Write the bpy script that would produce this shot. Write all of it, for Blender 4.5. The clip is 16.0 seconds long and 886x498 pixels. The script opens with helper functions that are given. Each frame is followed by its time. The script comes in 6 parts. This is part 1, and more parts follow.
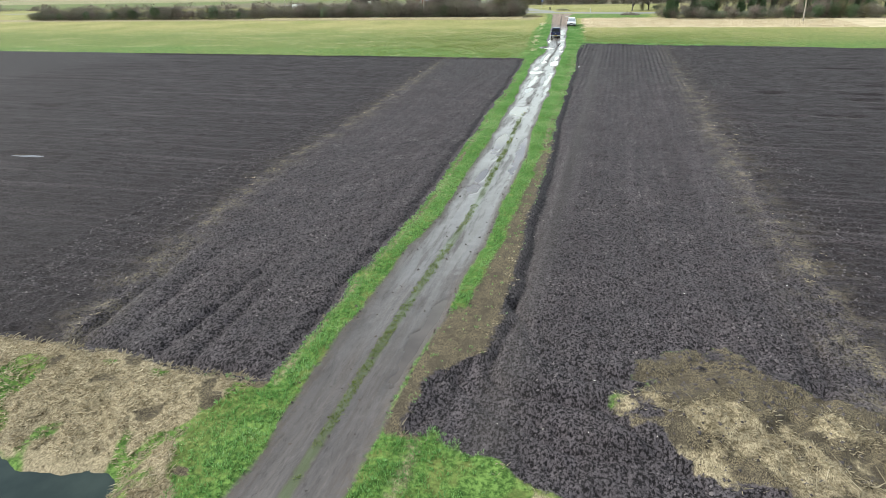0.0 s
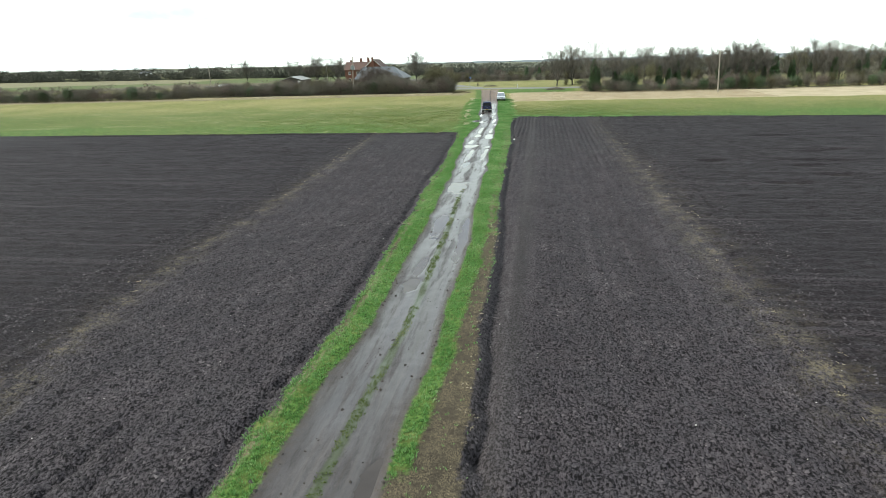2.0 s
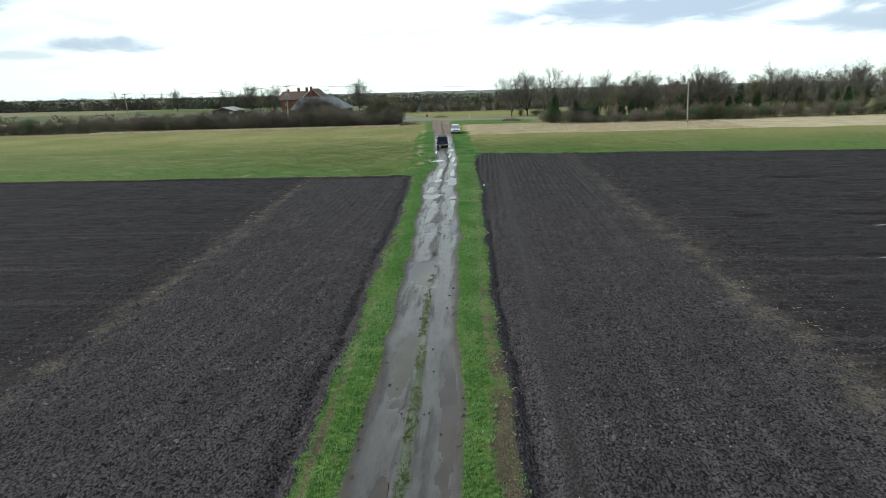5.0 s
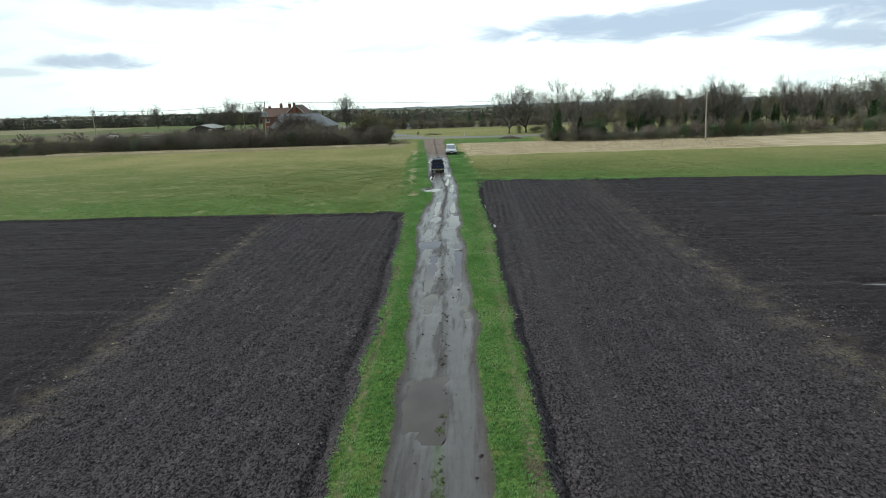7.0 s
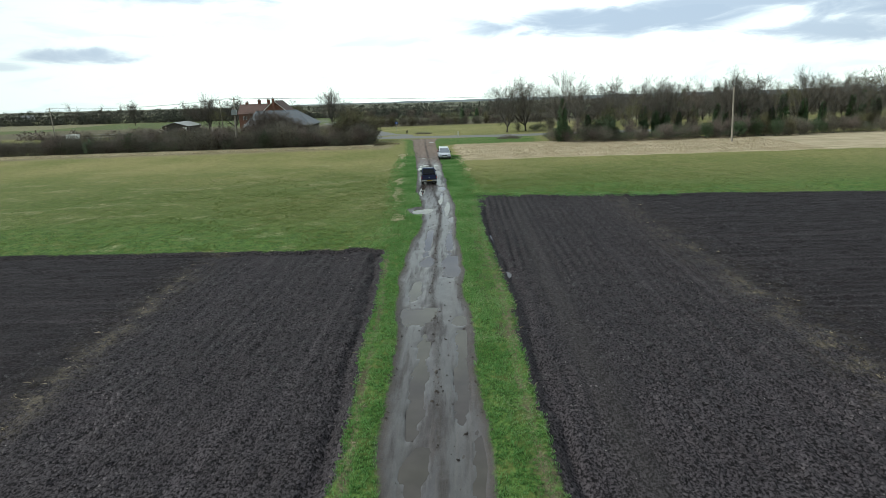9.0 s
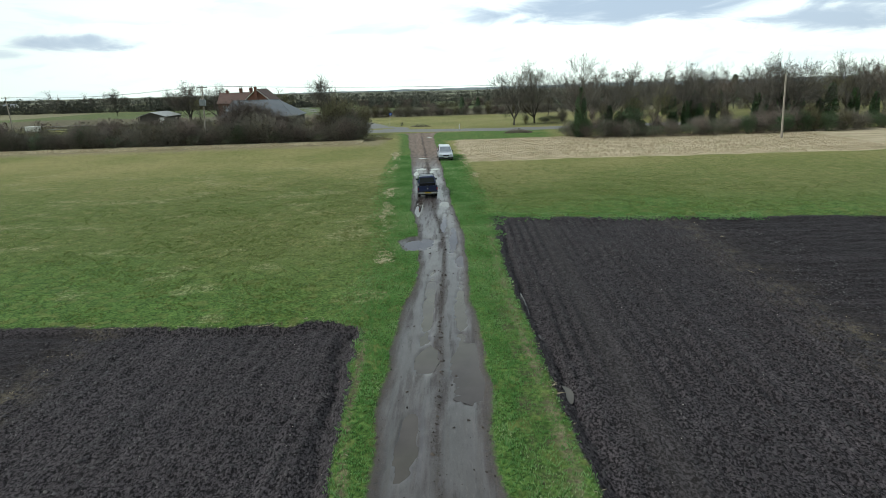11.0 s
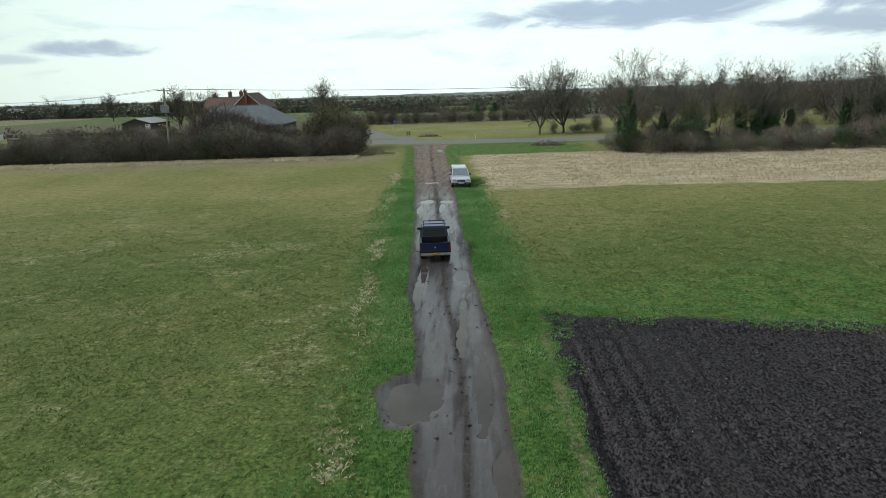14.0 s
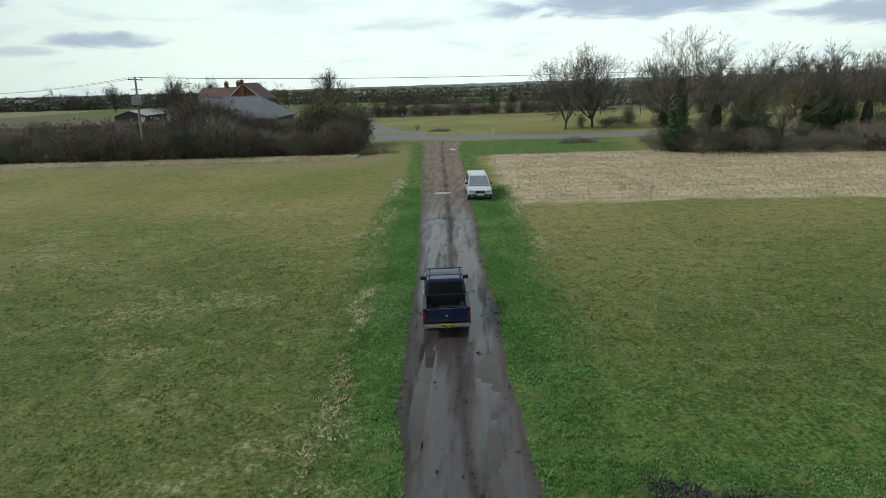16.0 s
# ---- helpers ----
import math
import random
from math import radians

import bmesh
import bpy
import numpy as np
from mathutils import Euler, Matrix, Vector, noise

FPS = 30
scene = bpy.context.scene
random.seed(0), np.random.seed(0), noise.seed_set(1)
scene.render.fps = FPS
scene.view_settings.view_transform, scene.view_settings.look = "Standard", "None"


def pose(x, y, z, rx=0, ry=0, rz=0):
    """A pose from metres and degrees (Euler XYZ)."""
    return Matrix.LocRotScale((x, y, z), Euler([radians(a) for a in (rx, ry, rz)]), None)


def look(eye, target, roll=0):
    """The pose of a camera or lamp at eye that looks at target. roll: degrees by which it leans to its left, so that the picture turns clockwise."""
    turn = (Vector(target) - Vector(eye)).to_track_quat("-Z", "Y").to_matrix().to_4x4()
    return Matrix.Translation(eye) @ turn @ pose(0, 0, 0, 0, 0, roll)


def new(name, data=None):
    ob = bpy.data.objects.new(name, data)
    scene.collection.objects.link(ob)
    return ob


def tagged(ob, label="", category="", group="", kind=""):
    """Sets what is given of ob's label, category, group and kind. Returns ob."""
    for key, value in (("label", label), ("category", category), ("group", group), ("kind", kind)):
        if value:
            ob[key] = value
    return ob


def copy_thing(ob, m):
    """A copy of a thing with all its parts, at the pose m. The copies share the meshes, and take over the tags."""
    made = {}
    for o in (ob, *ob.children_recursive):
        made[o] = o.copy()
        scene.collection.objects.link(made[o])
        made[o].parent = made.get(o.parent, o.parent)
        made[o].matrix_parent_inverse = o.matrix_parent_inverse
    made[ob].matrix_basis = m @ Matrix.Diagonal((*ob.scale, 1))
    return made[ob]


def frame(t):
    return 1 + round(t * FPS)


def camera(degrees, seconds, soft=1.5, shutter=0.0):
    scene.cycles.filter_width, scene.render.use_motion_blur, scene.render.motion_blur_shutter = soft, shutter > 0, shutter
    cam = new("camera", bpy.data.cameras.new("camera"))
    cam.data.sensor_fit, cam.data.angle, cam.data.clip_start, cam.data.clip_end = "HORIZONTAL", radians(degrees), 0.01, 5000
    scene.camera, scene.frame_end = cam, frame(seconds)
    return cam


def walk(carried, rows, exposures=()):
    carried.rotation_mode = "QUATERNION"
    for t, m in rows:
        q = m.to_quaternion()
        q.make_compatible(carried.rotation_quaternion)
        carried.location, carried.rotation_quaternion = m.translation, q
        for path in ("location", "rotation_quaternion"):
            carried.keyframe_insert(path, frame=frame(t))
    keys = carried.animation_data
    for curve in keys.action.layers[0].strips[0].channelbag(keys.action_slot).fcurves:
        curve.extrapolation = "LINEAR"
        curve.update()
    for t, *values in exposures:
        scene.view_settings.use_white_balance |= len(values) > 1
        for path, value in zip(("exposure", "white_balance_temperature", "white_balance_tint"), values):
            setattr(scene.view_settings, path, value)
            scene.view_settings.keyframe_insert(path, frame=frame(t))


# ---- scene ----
cam = camera(74.2, 16.0, soft=0.8)
PATH = [
    (0, (-0.388, 3.309, 12.551), (-0.891, 5.045, 11.695), -1.5),
    (0.5, (-0.594, 4.409, 12.275), (-1.066, 6.186, 11.486), -1.6),
    (1, (-0.833, 5.794, 12.02), (-1.257, 7.609, 11.295), -1.7),
    (1.5, (-1.203, 7.571, 11.79), (-1.585, 9.414, 11.115), -1.9),
    (2, (-1.765, 9.774, 11.6), (-2.082, 11.643, 10.962), -1.9),
    (2.5, (-2.405, 12.396, 11.449), (-2.65, 14.284, 10.834), -1.9),
    (3, (-2.99, 15.209, 11.296), (-3.222, 17.102, 10.695), -2.0),
    (3.5, (-3.589, 18.187, 11.157), (-3.812, 20.085, 10.569), -1.9),
    (4, (-4.249, 21.052, 11.065), (-4.448, 22.957, 10.488), -1.8),
    (4.2, (-4.48, 22.326, 11.055), (-4.663, 24.233, 10.482), -1.7),
    (6.3, (-6.59, 37.181, 10.901), (-6.701, 39.111, 10.387), -2.0),
    (6.5, (-6.785, 38.591, 10.91), (-6.895, 40.522, 10.4), -1.9),
    (7, (-7.117, 42.075, 10.933), (-7.222, 44.008, 10.427), -2.0),
    (7.5, (-7.484, 45.758, 11.045), (-7.568, 47.693, 10.543), -2.0),
    (8, (-7.632, 49.548, 11.125), (-7.707, 51.482, 10.621), -2.1),
    (8.5, (-7.769, 53.344, 11.117), (-7.85, 55.274, 10.598), -2.2),
    (9, (-7.92, 57.326, 11.087), (-7.997, 59.254, 10.563), -2.1),
    (9.2, (-7.965, 58.915, 11.076), (-8.043, 60.845, 10.555), -2.2),
    (11.3, (-9.063, 75.855, 10.863), (-9.124, 77.773, 10.3), -1.9),
    (11.5, (-9.102, 77.381, 10.813), (-9.157, 79.3, 10.253), -1.9),
    (12, (-9.166, 81.016, 10.564), (-9.229, 82.938, 10.017), -2.0),
    (12.5, (-9.354, 84.579, 10.368), (-9.436, 86.503, 9.828), -1.9),
    (13, (-9.487, 87.887, 10.338), (-9.583, 89.809, 9.794), -2.0),
    (13.5, (-9.641, 91.253, 10.375), (-9.741, 93.176, 9.835), -2.0),
    (14, (-9.829, 94.54, 10.392), (-9.933, 96.461, 9.846), -2.1),
    (14.5, (-10.046, 97.78, 10.332), (-10.161, 99.697, 9.773), -2.1),
    (15, (-10.258, 101.024, 10.256), (-10.381, 102.936, 9.685), -2.0),
    (15.5, (-10.396, 104.195, 10.08), (-10.53, 106.106, 9.508), -2.3),
    (16, (-10.583, 107.263, 9.92), (-10.727, 109.174, 9.348), -2.2),
]
walk(cam, [(t, look(eye, target, roll)) for t, eye, target, roll in PATH],
     exposures=[(0, 1.77, 6530, 4), (1.0, 1.76, 6530, 3), (2.0, 1.38, 6500, 2), (3.5, 0.88, 6400, 1), (5.0, 0.74, 6330, 1), (9.0, 0.66, 6320, 1), (12.0, 0.59, 6330, 1), (13.5, 0.48, 6330, 0), (16.0, 0.34, 6350, 1)])

# ---- world, sun ----
world = bpy.data.worlds.new("world")
scene.world = world
world.use_nodes = True


def node(nt, kind, ins=None, **props):
    n = nt.nodes.new(kind)
    if "operation" in props:
        n.operation = props["operation"]
    if "interpolation_type" in props:
        n.interpolation_type = props["interpolation_type"]
    if "sky_type" in props:
        n.sky_type = props["sky_type"]
    if "attribute_name" in props:
        n.attribute_name = props["attribute_name"]
    if "feature" in props:
        n.feature = props["feature"]
    for k, v in (ins or {}).items():
        if isinstance(v, bpy.types.NodeSocket):
            nt.links.new(v, n.inputs[k])
        else:
            n.inputs[k].default_value = v
    return n


def maths(nt, op, a, b=0.0, c=0.0, clamp=False):
    n = node(nt, "ShaderNodeMath", {0: a, 1: b, 2: c}, operation=op)
    n.use_clamp = clamp
    return n.outputs[0]


def mixc(nt, f, a, b, blend="MIX"):
    n = nt.nodes.new("ShaderNodeMix")
    n.data_type, n.blend_type = "RGBA", blend
    for i, v in ((0, f), (6, a), (7, b)):
        if isinstance(v, bpy.types.NodeSocket):
            nt.links.new(v, n.inputs[i])
        else:
            n.inputs[i].default_value = (*v, 1) if isinstance(v, tuple) and len(v) == 3 else v
    return n.outputs[2]


def ramp(nt, f, lo, hi, a=0.0, b=1.0):
    n = node(nt, "ShaderNodeMapRange", {0: f, 1: lo, 2: hi, 3: a, 4: b}, interpolation_type="SMOOTHSTEP")
    return n.outputs[0]


def noise_tex(nt, vec, scale, detail=4.0, rough=0.55, dist=0.0):
    return node(nt, "ShaderNodeTexNoise", {"Vector": vec, "Scale": scale, "Detail": detail, "Roughness": rough, "Distortion": dist}).outputs[0]


wt = world.node_tree
wt.nodes.clear()
tc = node(wt, "ShaderNodeTexCoord").outputs["Generated"]
sep = node(wt, "ShaderNodeSeparateXYZ", {0: tc}).outputs
up = maths(wt, "MAXIMUM", sep[2], 0.0)
den = maths(wt, "ADD", up, 0.09)
flat = node(wt, "ShaderNodeCombineXYZ", {0: maths(wt, "DIVIDE", sep[0], den), 1: maths(wt, "MULTIPLY", maths(wt, "DIVIDE", sep[1], den), 1.35), 2: 3.7}).outputs[0]
nishita = node(wt, "ShaderNodeTexSky", sky_type="NISHITA")
nishita.sun_disc, nishita.sun_elevation, nishita.sun_rotation = False, radians(42), radians(-97)
blue = mixc(wt, 1.0, nishita.outputs[0], (0.10, 0.10, 0.10), "MULTIPLY")
n1 = noise_tex(wt, flat, 0.62, 6.0, 0.52, 0.3)
n2 = noise_tex(wt, flat, 1.9, 5.0, 0.55, 0.2)
lumps = maths(wt, "ADD", maths(wt, "MULTIPLY", n1, 0.72), maths(wt, "MULTIPLY", n2, 0.28))
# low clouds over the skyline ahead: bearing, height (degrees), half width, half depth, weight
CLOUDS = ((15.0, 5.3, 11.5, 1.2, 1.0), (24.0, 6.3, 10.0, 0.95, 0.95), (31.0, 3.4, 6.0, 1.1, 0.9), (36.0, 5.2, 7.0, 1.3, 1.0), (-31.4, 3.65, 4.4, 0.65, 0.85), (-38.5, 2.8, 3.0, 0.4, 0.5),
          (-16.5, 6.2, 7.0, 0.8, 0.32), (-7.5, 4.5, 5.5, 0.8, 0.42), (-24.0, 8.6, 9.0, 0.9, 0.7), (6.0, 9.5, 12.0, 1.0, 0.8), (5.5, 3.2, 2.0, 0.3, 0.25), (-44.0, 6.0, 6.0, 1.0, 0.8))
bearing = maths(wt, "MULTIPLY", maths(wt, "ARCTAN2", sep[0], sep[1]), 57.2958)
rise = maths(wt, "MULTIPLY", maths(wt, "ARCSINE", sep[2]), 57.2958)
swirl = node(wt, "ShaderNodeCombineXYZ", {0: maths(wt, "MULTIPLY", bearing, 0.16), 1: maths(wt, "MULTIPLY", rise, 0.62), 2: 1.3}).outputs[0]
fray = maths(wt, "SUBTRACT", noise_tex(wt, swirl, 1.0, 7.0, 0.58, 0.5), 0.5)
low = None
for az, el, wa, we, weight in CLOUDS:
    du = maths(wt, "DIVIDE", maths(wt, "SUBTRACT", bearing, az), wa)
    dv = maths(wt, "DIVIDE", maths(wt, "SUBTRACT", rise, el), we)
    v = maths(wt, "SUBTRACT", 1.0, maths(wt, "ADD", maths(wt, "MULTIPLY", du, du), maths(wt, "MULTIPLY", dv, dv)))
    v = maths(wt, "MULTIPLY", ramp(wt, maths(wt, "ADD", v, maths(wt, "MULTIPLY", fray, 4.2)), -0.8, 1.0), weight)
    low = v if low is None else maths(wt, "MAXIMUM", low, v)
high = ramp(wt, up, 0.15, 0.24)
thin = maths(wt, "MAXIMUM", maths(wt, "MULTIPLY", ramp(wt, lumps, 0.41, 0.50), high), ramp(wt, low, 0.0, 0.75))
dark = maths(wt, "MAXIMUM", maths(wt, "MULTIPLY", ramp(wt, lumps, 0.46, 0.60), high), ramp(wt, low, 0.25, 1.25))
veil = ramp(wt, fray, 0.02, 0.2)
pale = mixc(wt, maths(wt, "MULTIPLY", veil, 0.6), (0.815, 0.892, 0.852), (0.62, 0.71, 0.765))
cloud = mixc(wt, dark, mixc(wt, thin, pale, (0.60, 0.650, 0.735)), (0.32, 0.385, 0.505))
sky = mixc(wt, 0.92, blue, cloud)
# glow added to the sky ahead and towards the skyline, apart from the sun, to whiten puddle reflections
aim = Vector((0.05, 0.97, 0.22)).normalized()
near_aim = node(wt, "ShaderNodeVectorMath", {0: tc, 1: tuple(aim)}, operation="DOT_PRODUCT").outputs["Value"]
glow = maths(wt, "ADD", 0.58, maths(wt, "MULTIPLY", ramp(wt, near_aim, 0.45, 1.0), 0.38))
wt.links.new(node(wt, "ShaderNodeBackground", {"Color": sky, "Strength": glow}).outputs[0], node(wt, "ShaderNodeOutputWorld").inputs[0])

sun = new("sun", bpy.data.lights.new("sun", "SUN"))
sun.data.energy, sun.data.angle, sun.data.color = 1.9, radians(15), (1.0, 0.98, 0.94)
sun.matrix_world = look((-66, -8, 60), (0, 0, 0))

# ---- materials ----


def material(name):
    m = bpy.data.materials.new(name)
    m.use_nodes = True
    nt = m.node_tree
    nt.nodes.clear()
    bsdf = node(nt, "ShaderNodeBsdfPrincipled")
    out = node(nt, "ShaderNodeOutputMaterial", {0: bsdf.outputs[0]})
    return m, nt, bsdf


def put(nt, bsdf, **kw):
    names = {"color": "Base Color", "rough": "Roughness", "metal": "Metallic", "normal": "Normal", "spec": "Specular IOR Level", "coat": "Coat Weight", "trans": "Transmission Weight", "ior": "IOR", "alpha": "Alpha"}
    for k, v in kw.items():
        s = bsdf.inputs[names[k]]
        if isinstance(v, bpy.types.NodeSocket):
            nt.links.new(v, s)
        else:
            s.default_value = (*v, 1) if isinstance(v, tuple) else v


def bump(nt, h, strength=0.5, dist=0.03):
    return node(nt, "ShaderNodeBump", {"Height": h, "Strength": strength, "Distance": dist}).outputs[0]


def plain(name, a, b, scale=6.0, rough=0.6, metal=0.0, coat=0.0, relief=0.2, dist=0.01, spec=0.5, fine=60.0):
    """Two-tone surface with coarse stains and fine grain."""
    m, nt, bs = material(name)
    pos = node(nt, "ShaderNodeTexCoord").outputs["Object"]
    c, f = noise_tex(nt, pos, scale), noise_tex(nt, pos, fine, 3)
    mixf = maths(nt, "ADD", maths(nt, "MULTIPLY", ramp(nt, c, 0.3, 0.7), 0.7), maths(nt, "MULTIPLY", f, 0.3))
    put(nt, bs, color=mixc(nt, mixf, a, b), metal=metal, coat=coat, spec=spec,
        rough=maths(nt, "ADD", rough - 0.08, maths(nt, "MULTIPLY", c, 0.16)), normal=bump(nt, f, relief, dist))
    return m


def islands(name, stops, rough=0.7, spec=0.3, thin=0.0):
    """Colour varied from piece to piece of a joined mesh, with a slow drift over the ground."""
    m, nt, bs = material(name)
    rnd = node(nt, "ShaderNodeNewGeometry").outputs["Random Per Island"]
    pos = node(nt, "ShaderNodeNewGeometry").outputs["Position"]
    f = maths(nt, "ADD", maths(nt, "MULTIPLY", rnd, 0.6), maths(nt, "MULTIPLY", ramp(nt, noise_tex(nt, pos, 0.35), 0.3, 0.7), 0.4))
    cr = node(nt, "ShaderNodeValToRGB", {0: f})
    els = cr.color_ramp.elements
    while len(els) < len(stops):
        els.new(0.5)
    for e, (p, c) in zip(els, stops):
        e.position, e.color = p, (*c, 1)
    put(nt, bs, color=cr.outputs[0], rough=rough, spec=spec)
    if thin:
        back = node(nt, "ShaderNodeBsdfTranslucent", {"Color": cr.outputs[0]})
        both = node(nt, "ShaderNodeMixShader", {0: thin, 1: bs.outputs[0], 2: back.outputs[0]})
        nt.links.new(both.outputs[0], nt.nodes["Material Output"].inputs[0])
    return m


LUSH = islands("verge_grass", [(0.0, (0.082, 0.188, 0.048)), (0.45, (0.158, 0.315, 0.096)), (0.8, (0.265, 0.415, 0.175)), (1.0, (0.52, 0.50, 0.31))], 0.75, 0.1, 0.5)
MEADOW = islands("meadow_grass", [(0.0, (0.085, 0.125, 0.030)), (0.5, (0.142, 0.185, 0.055)), (0.85, (0.225, 0.235, 0.10)), (1.0, (0.42, 0.38, 0.21))], 0.75, 0.1, 0.45)
STUBBLE = islands("pale_stubble", [(0.0, (0.36, 0.29, 0.19)), (0.5, (0.46, 0.38, 0.26)), (1.0, (0.60, 0.52, 0.39))], 0.8, 0.1, 0.45)
MUD = islands("mud_crumbs", [(0.0, (0.018, 0.014, 0.012)), (0.7, (0.042, 0.032, 0.026)), (1.0, (0.09, 0.07, 0.058))], 0.6, 0.3)
STRAW = islands("dry_grass", [(0.0, (0.16, 0.128, 0.080)), (0.5, (0.34, 0.287, 0.200)), (1.0, (0.54, 0.475, 0.355))], 0.8, 0.1, 0.5)
HAY = islands("bleached_grass", [(0.0, (0.40, 0.34, 0.21)), (0.5, (0.60, 0.53, 0.37)), (1.0, (0.76, 0.70, 0.54))], 0.8, 0.1, 0.5)
CLOD = islands("soil_clods", [(0.0, (0.010, 0.0084, 0.0092)), (0.45, (0.042, 0.0352, 0.0382)), (0.8, (0.078, 0.0660, 0.0705)), (1.0, (0.145, 0.125, 0.125))], 0.7, 0.25)
CLOD_WET = islands("wet_soil_clods", [(0.0, (0.009, 0.0076, 0.0082)), (0.5, (0.027, 0.0225, 0.0240)), (0.85, (0.052, 0.0435, 0.0450)), (1.0, (0.100, 0.084, 0.083))], 0.55, 0.35)
HEART = islands("dead_undergrowth", [(0.0, (0.040, 0.034, 0.025)), (0.6, (0.072, 0.062, 0.045)), (1.0, (0.10, 0.088, 0.064))], 0.85, 0.1)
FAR_WOOD = islands("far_woods", [(0.0, (0.055, 0.058, 0.045)), (0.6, (0.078, 0.079, 0.062)), (1.0, (0.105, 0.104, 0.082))], 0.85, 0.1)
CROWN = islands("tree_twigs", [(0.0, (0.050, 0.045, 0.038)), (0.6, (0.115, 0.104, 0.088)), (1.0, (0.19, 0.172, 0.145))], 0.8, 0.1)
CROWN_OLIVE = islands("olive_tree_twigs", [(0.0, (0.065, 0.062, 0.034)), (0.6, (0.150, 0.140, 0.078)), (1.0, (0.24, 0.222, 0.128))], 0.8, 0.1)
CROWN_RED = islands("brown_tree_twigs", [(0.0, (0.062, 0.050, 0.041)), (0.6, (0.142, 0.115, 0.096)), (1.0, (0.22, 0.180, 0.150))], 0.8, 0.1)
TWIG = islands("bare_twigs", [(0.0, (0.110, 0.099, 0.077)), (0.6, (0.165, 0.149, 0.117)), (1.0, (0.23, 0.208, 0.166))])
TWIG_RED = islands("reddish_twigs", [(0.0, (0.110, 0.088, 0.074)), (0.6, (0.175, 0.140, 0.120)), (1.0, (0.24, 0.195, 0.168))])
TWIG_OLIVE = islands("olive_twigs", [(0.0, (0.075, 0.069, 0.035)), (0.6, (0.132, 0.120, 0.062)), (1.0, (0.19, 0.172, 0.095))])
IVY = islands("ivy_leaves", [(0.0, (0.024, 0.050, 0.020)), (0.6, (0.062, 0.108, 0.042)), (1.0, (0.115, 0.160, 0.070))], 0.5, 0.3)
BARK = plain("bark", (0.030, 0.026, 0.020), (0.085, 0.075, 0.058), 1.5, 0.85, relief=0.8, dist=0.02, fine=25)


def water_material(name, a, b, spec=0.5):
    m, nt, bs = material(name)
    pos = node(nt, "ShaderNodeNewGeometry").outputs["Position"]
    c = ramp(nt, noise_tex(nt, pos, 0.8), 0.3, 0.7)
    put(nt, bs, color=mixc(nt, c, a, b), rough=0.03, spec=spec, ior=1.33, normal=bump(nt, noise_tex(nt, pos, 5, 2), 0.02, 0.02))
    return m


WATER = water_material("muddy_water", (0.048, 0.040, 0.035), (0.066, 0.055, 0.049))
DITCH = water_material("ditch_water", (0.014, 0.022, 0.022), (0.024, 0.034, 0.032), 0.2)

# ---- the plan of the ground ----


def vnoise(x, y, seed=0):
    """Smooth lattice noise, 0 to 1, on arrays."""
    xi, yi = np.floor(x).astype(np.int64), np.floor(y).astype(np.int64)
    xf, yf = x - xi, y - yi

    def h(a, b):
        v = (a * 374761393 + b * 668265263 + seed * 974711) & 0x7FFFFFFF
        v = ((v ^ (v >> 13)) * 1274126177) & 0x7FFFFFFF
        return ((v ^ (v >> 16)) & 0xFFFF) / 65535.0
    u, v = xf * xf * (3 - 2 * xf), yf * yf * (3 - 2 * yf)
    return (h(xi, yi) * (1 - u) + h(xi + 1, yi) * u) * (1 - v) + (h(xi, yi + 1) * (1 - u) + h(xi + 1, yi + 1) * u) * v


def fnoise(x, y, scale, octaves=3, seed=0):
    t, a, tot = 0.0, 1.0, 0.0
    for o in range(octaves):
        t, tot = t + a * vnoise(x * scale * 2 ** o + 17.3 * o, y * scale * 2 ** o - 9.1 * o, seed + o), tot + a
        a *= 0.5
    return t / tot


def sstep(a, b, v):
    t = np.clip((v - a) / (b - a), 0, 1)
    return t * t * (3 - 2 * t)


TRACK_LY = (-60, 14, 21, 28, 32, 37, 41, 47, 53, 58, 64, 70, 74, 79, 84, 91, 96, 101, 106, 110, 115, 118, 124, 128, 135, 146, 171, 193, 200)
TRACK_L = (-9.35, -9.35, -9.55, -9.5, -9.15, -9.2, -9.5, -9.65, -9.75, -10.0, -10.2, -10.5, -10.85, -11.05, -11.5, -11.95, -12.12, -11.9, -11.75, -11.85, -12.2, -12.6, -13.35, -13.7, -14.26, -15.0, -17.3, -19.3, -21.0)
TRACK_RY = (-60, 14, 21, 25, 29, 41, 48, 53, 58, 64, 70, 75, 79, 85, 90, 93, 96, 101, 111, 115, 118, 121, 126, 132, 139, 146, 155, 185, 195, 200)
TRACK_R = (-6.25, -6.25, -6.07, -5.95, -5.8, -5.9, -6.1, -6.55, -6.7, -6.93, -7.0, -7.3, -7.55, -7.75, -8.3, -7.98, -8.1, -8.57, -8.65, -8.9, -9.1, -9.55, -9.8, -10.2, -10.85, -11.1, -11.7, -13.85, -14.1, -12.8)
VERGE_LY = (-60, 19, 25, 30, 36, 41, 48, 53, 58, 64, 70, 74, 79, 87, 91, 96, 120)
VERGE_L = (-10.8, -10.8, -10.85, -10.6, -10.55, -10.75, -11.1, -11.25, -11.5, -11.85, -11.9, -12.1, -12.45, -12.8, -13.25, -13.56, -13.9)
VERGE_RY = (-60, 15.4, 16.6, 18.6, 21, 25, 29, 33, 41, 48, 53, 58, 72, 79, 87, 91, 96, 101, 106, 111, 120)
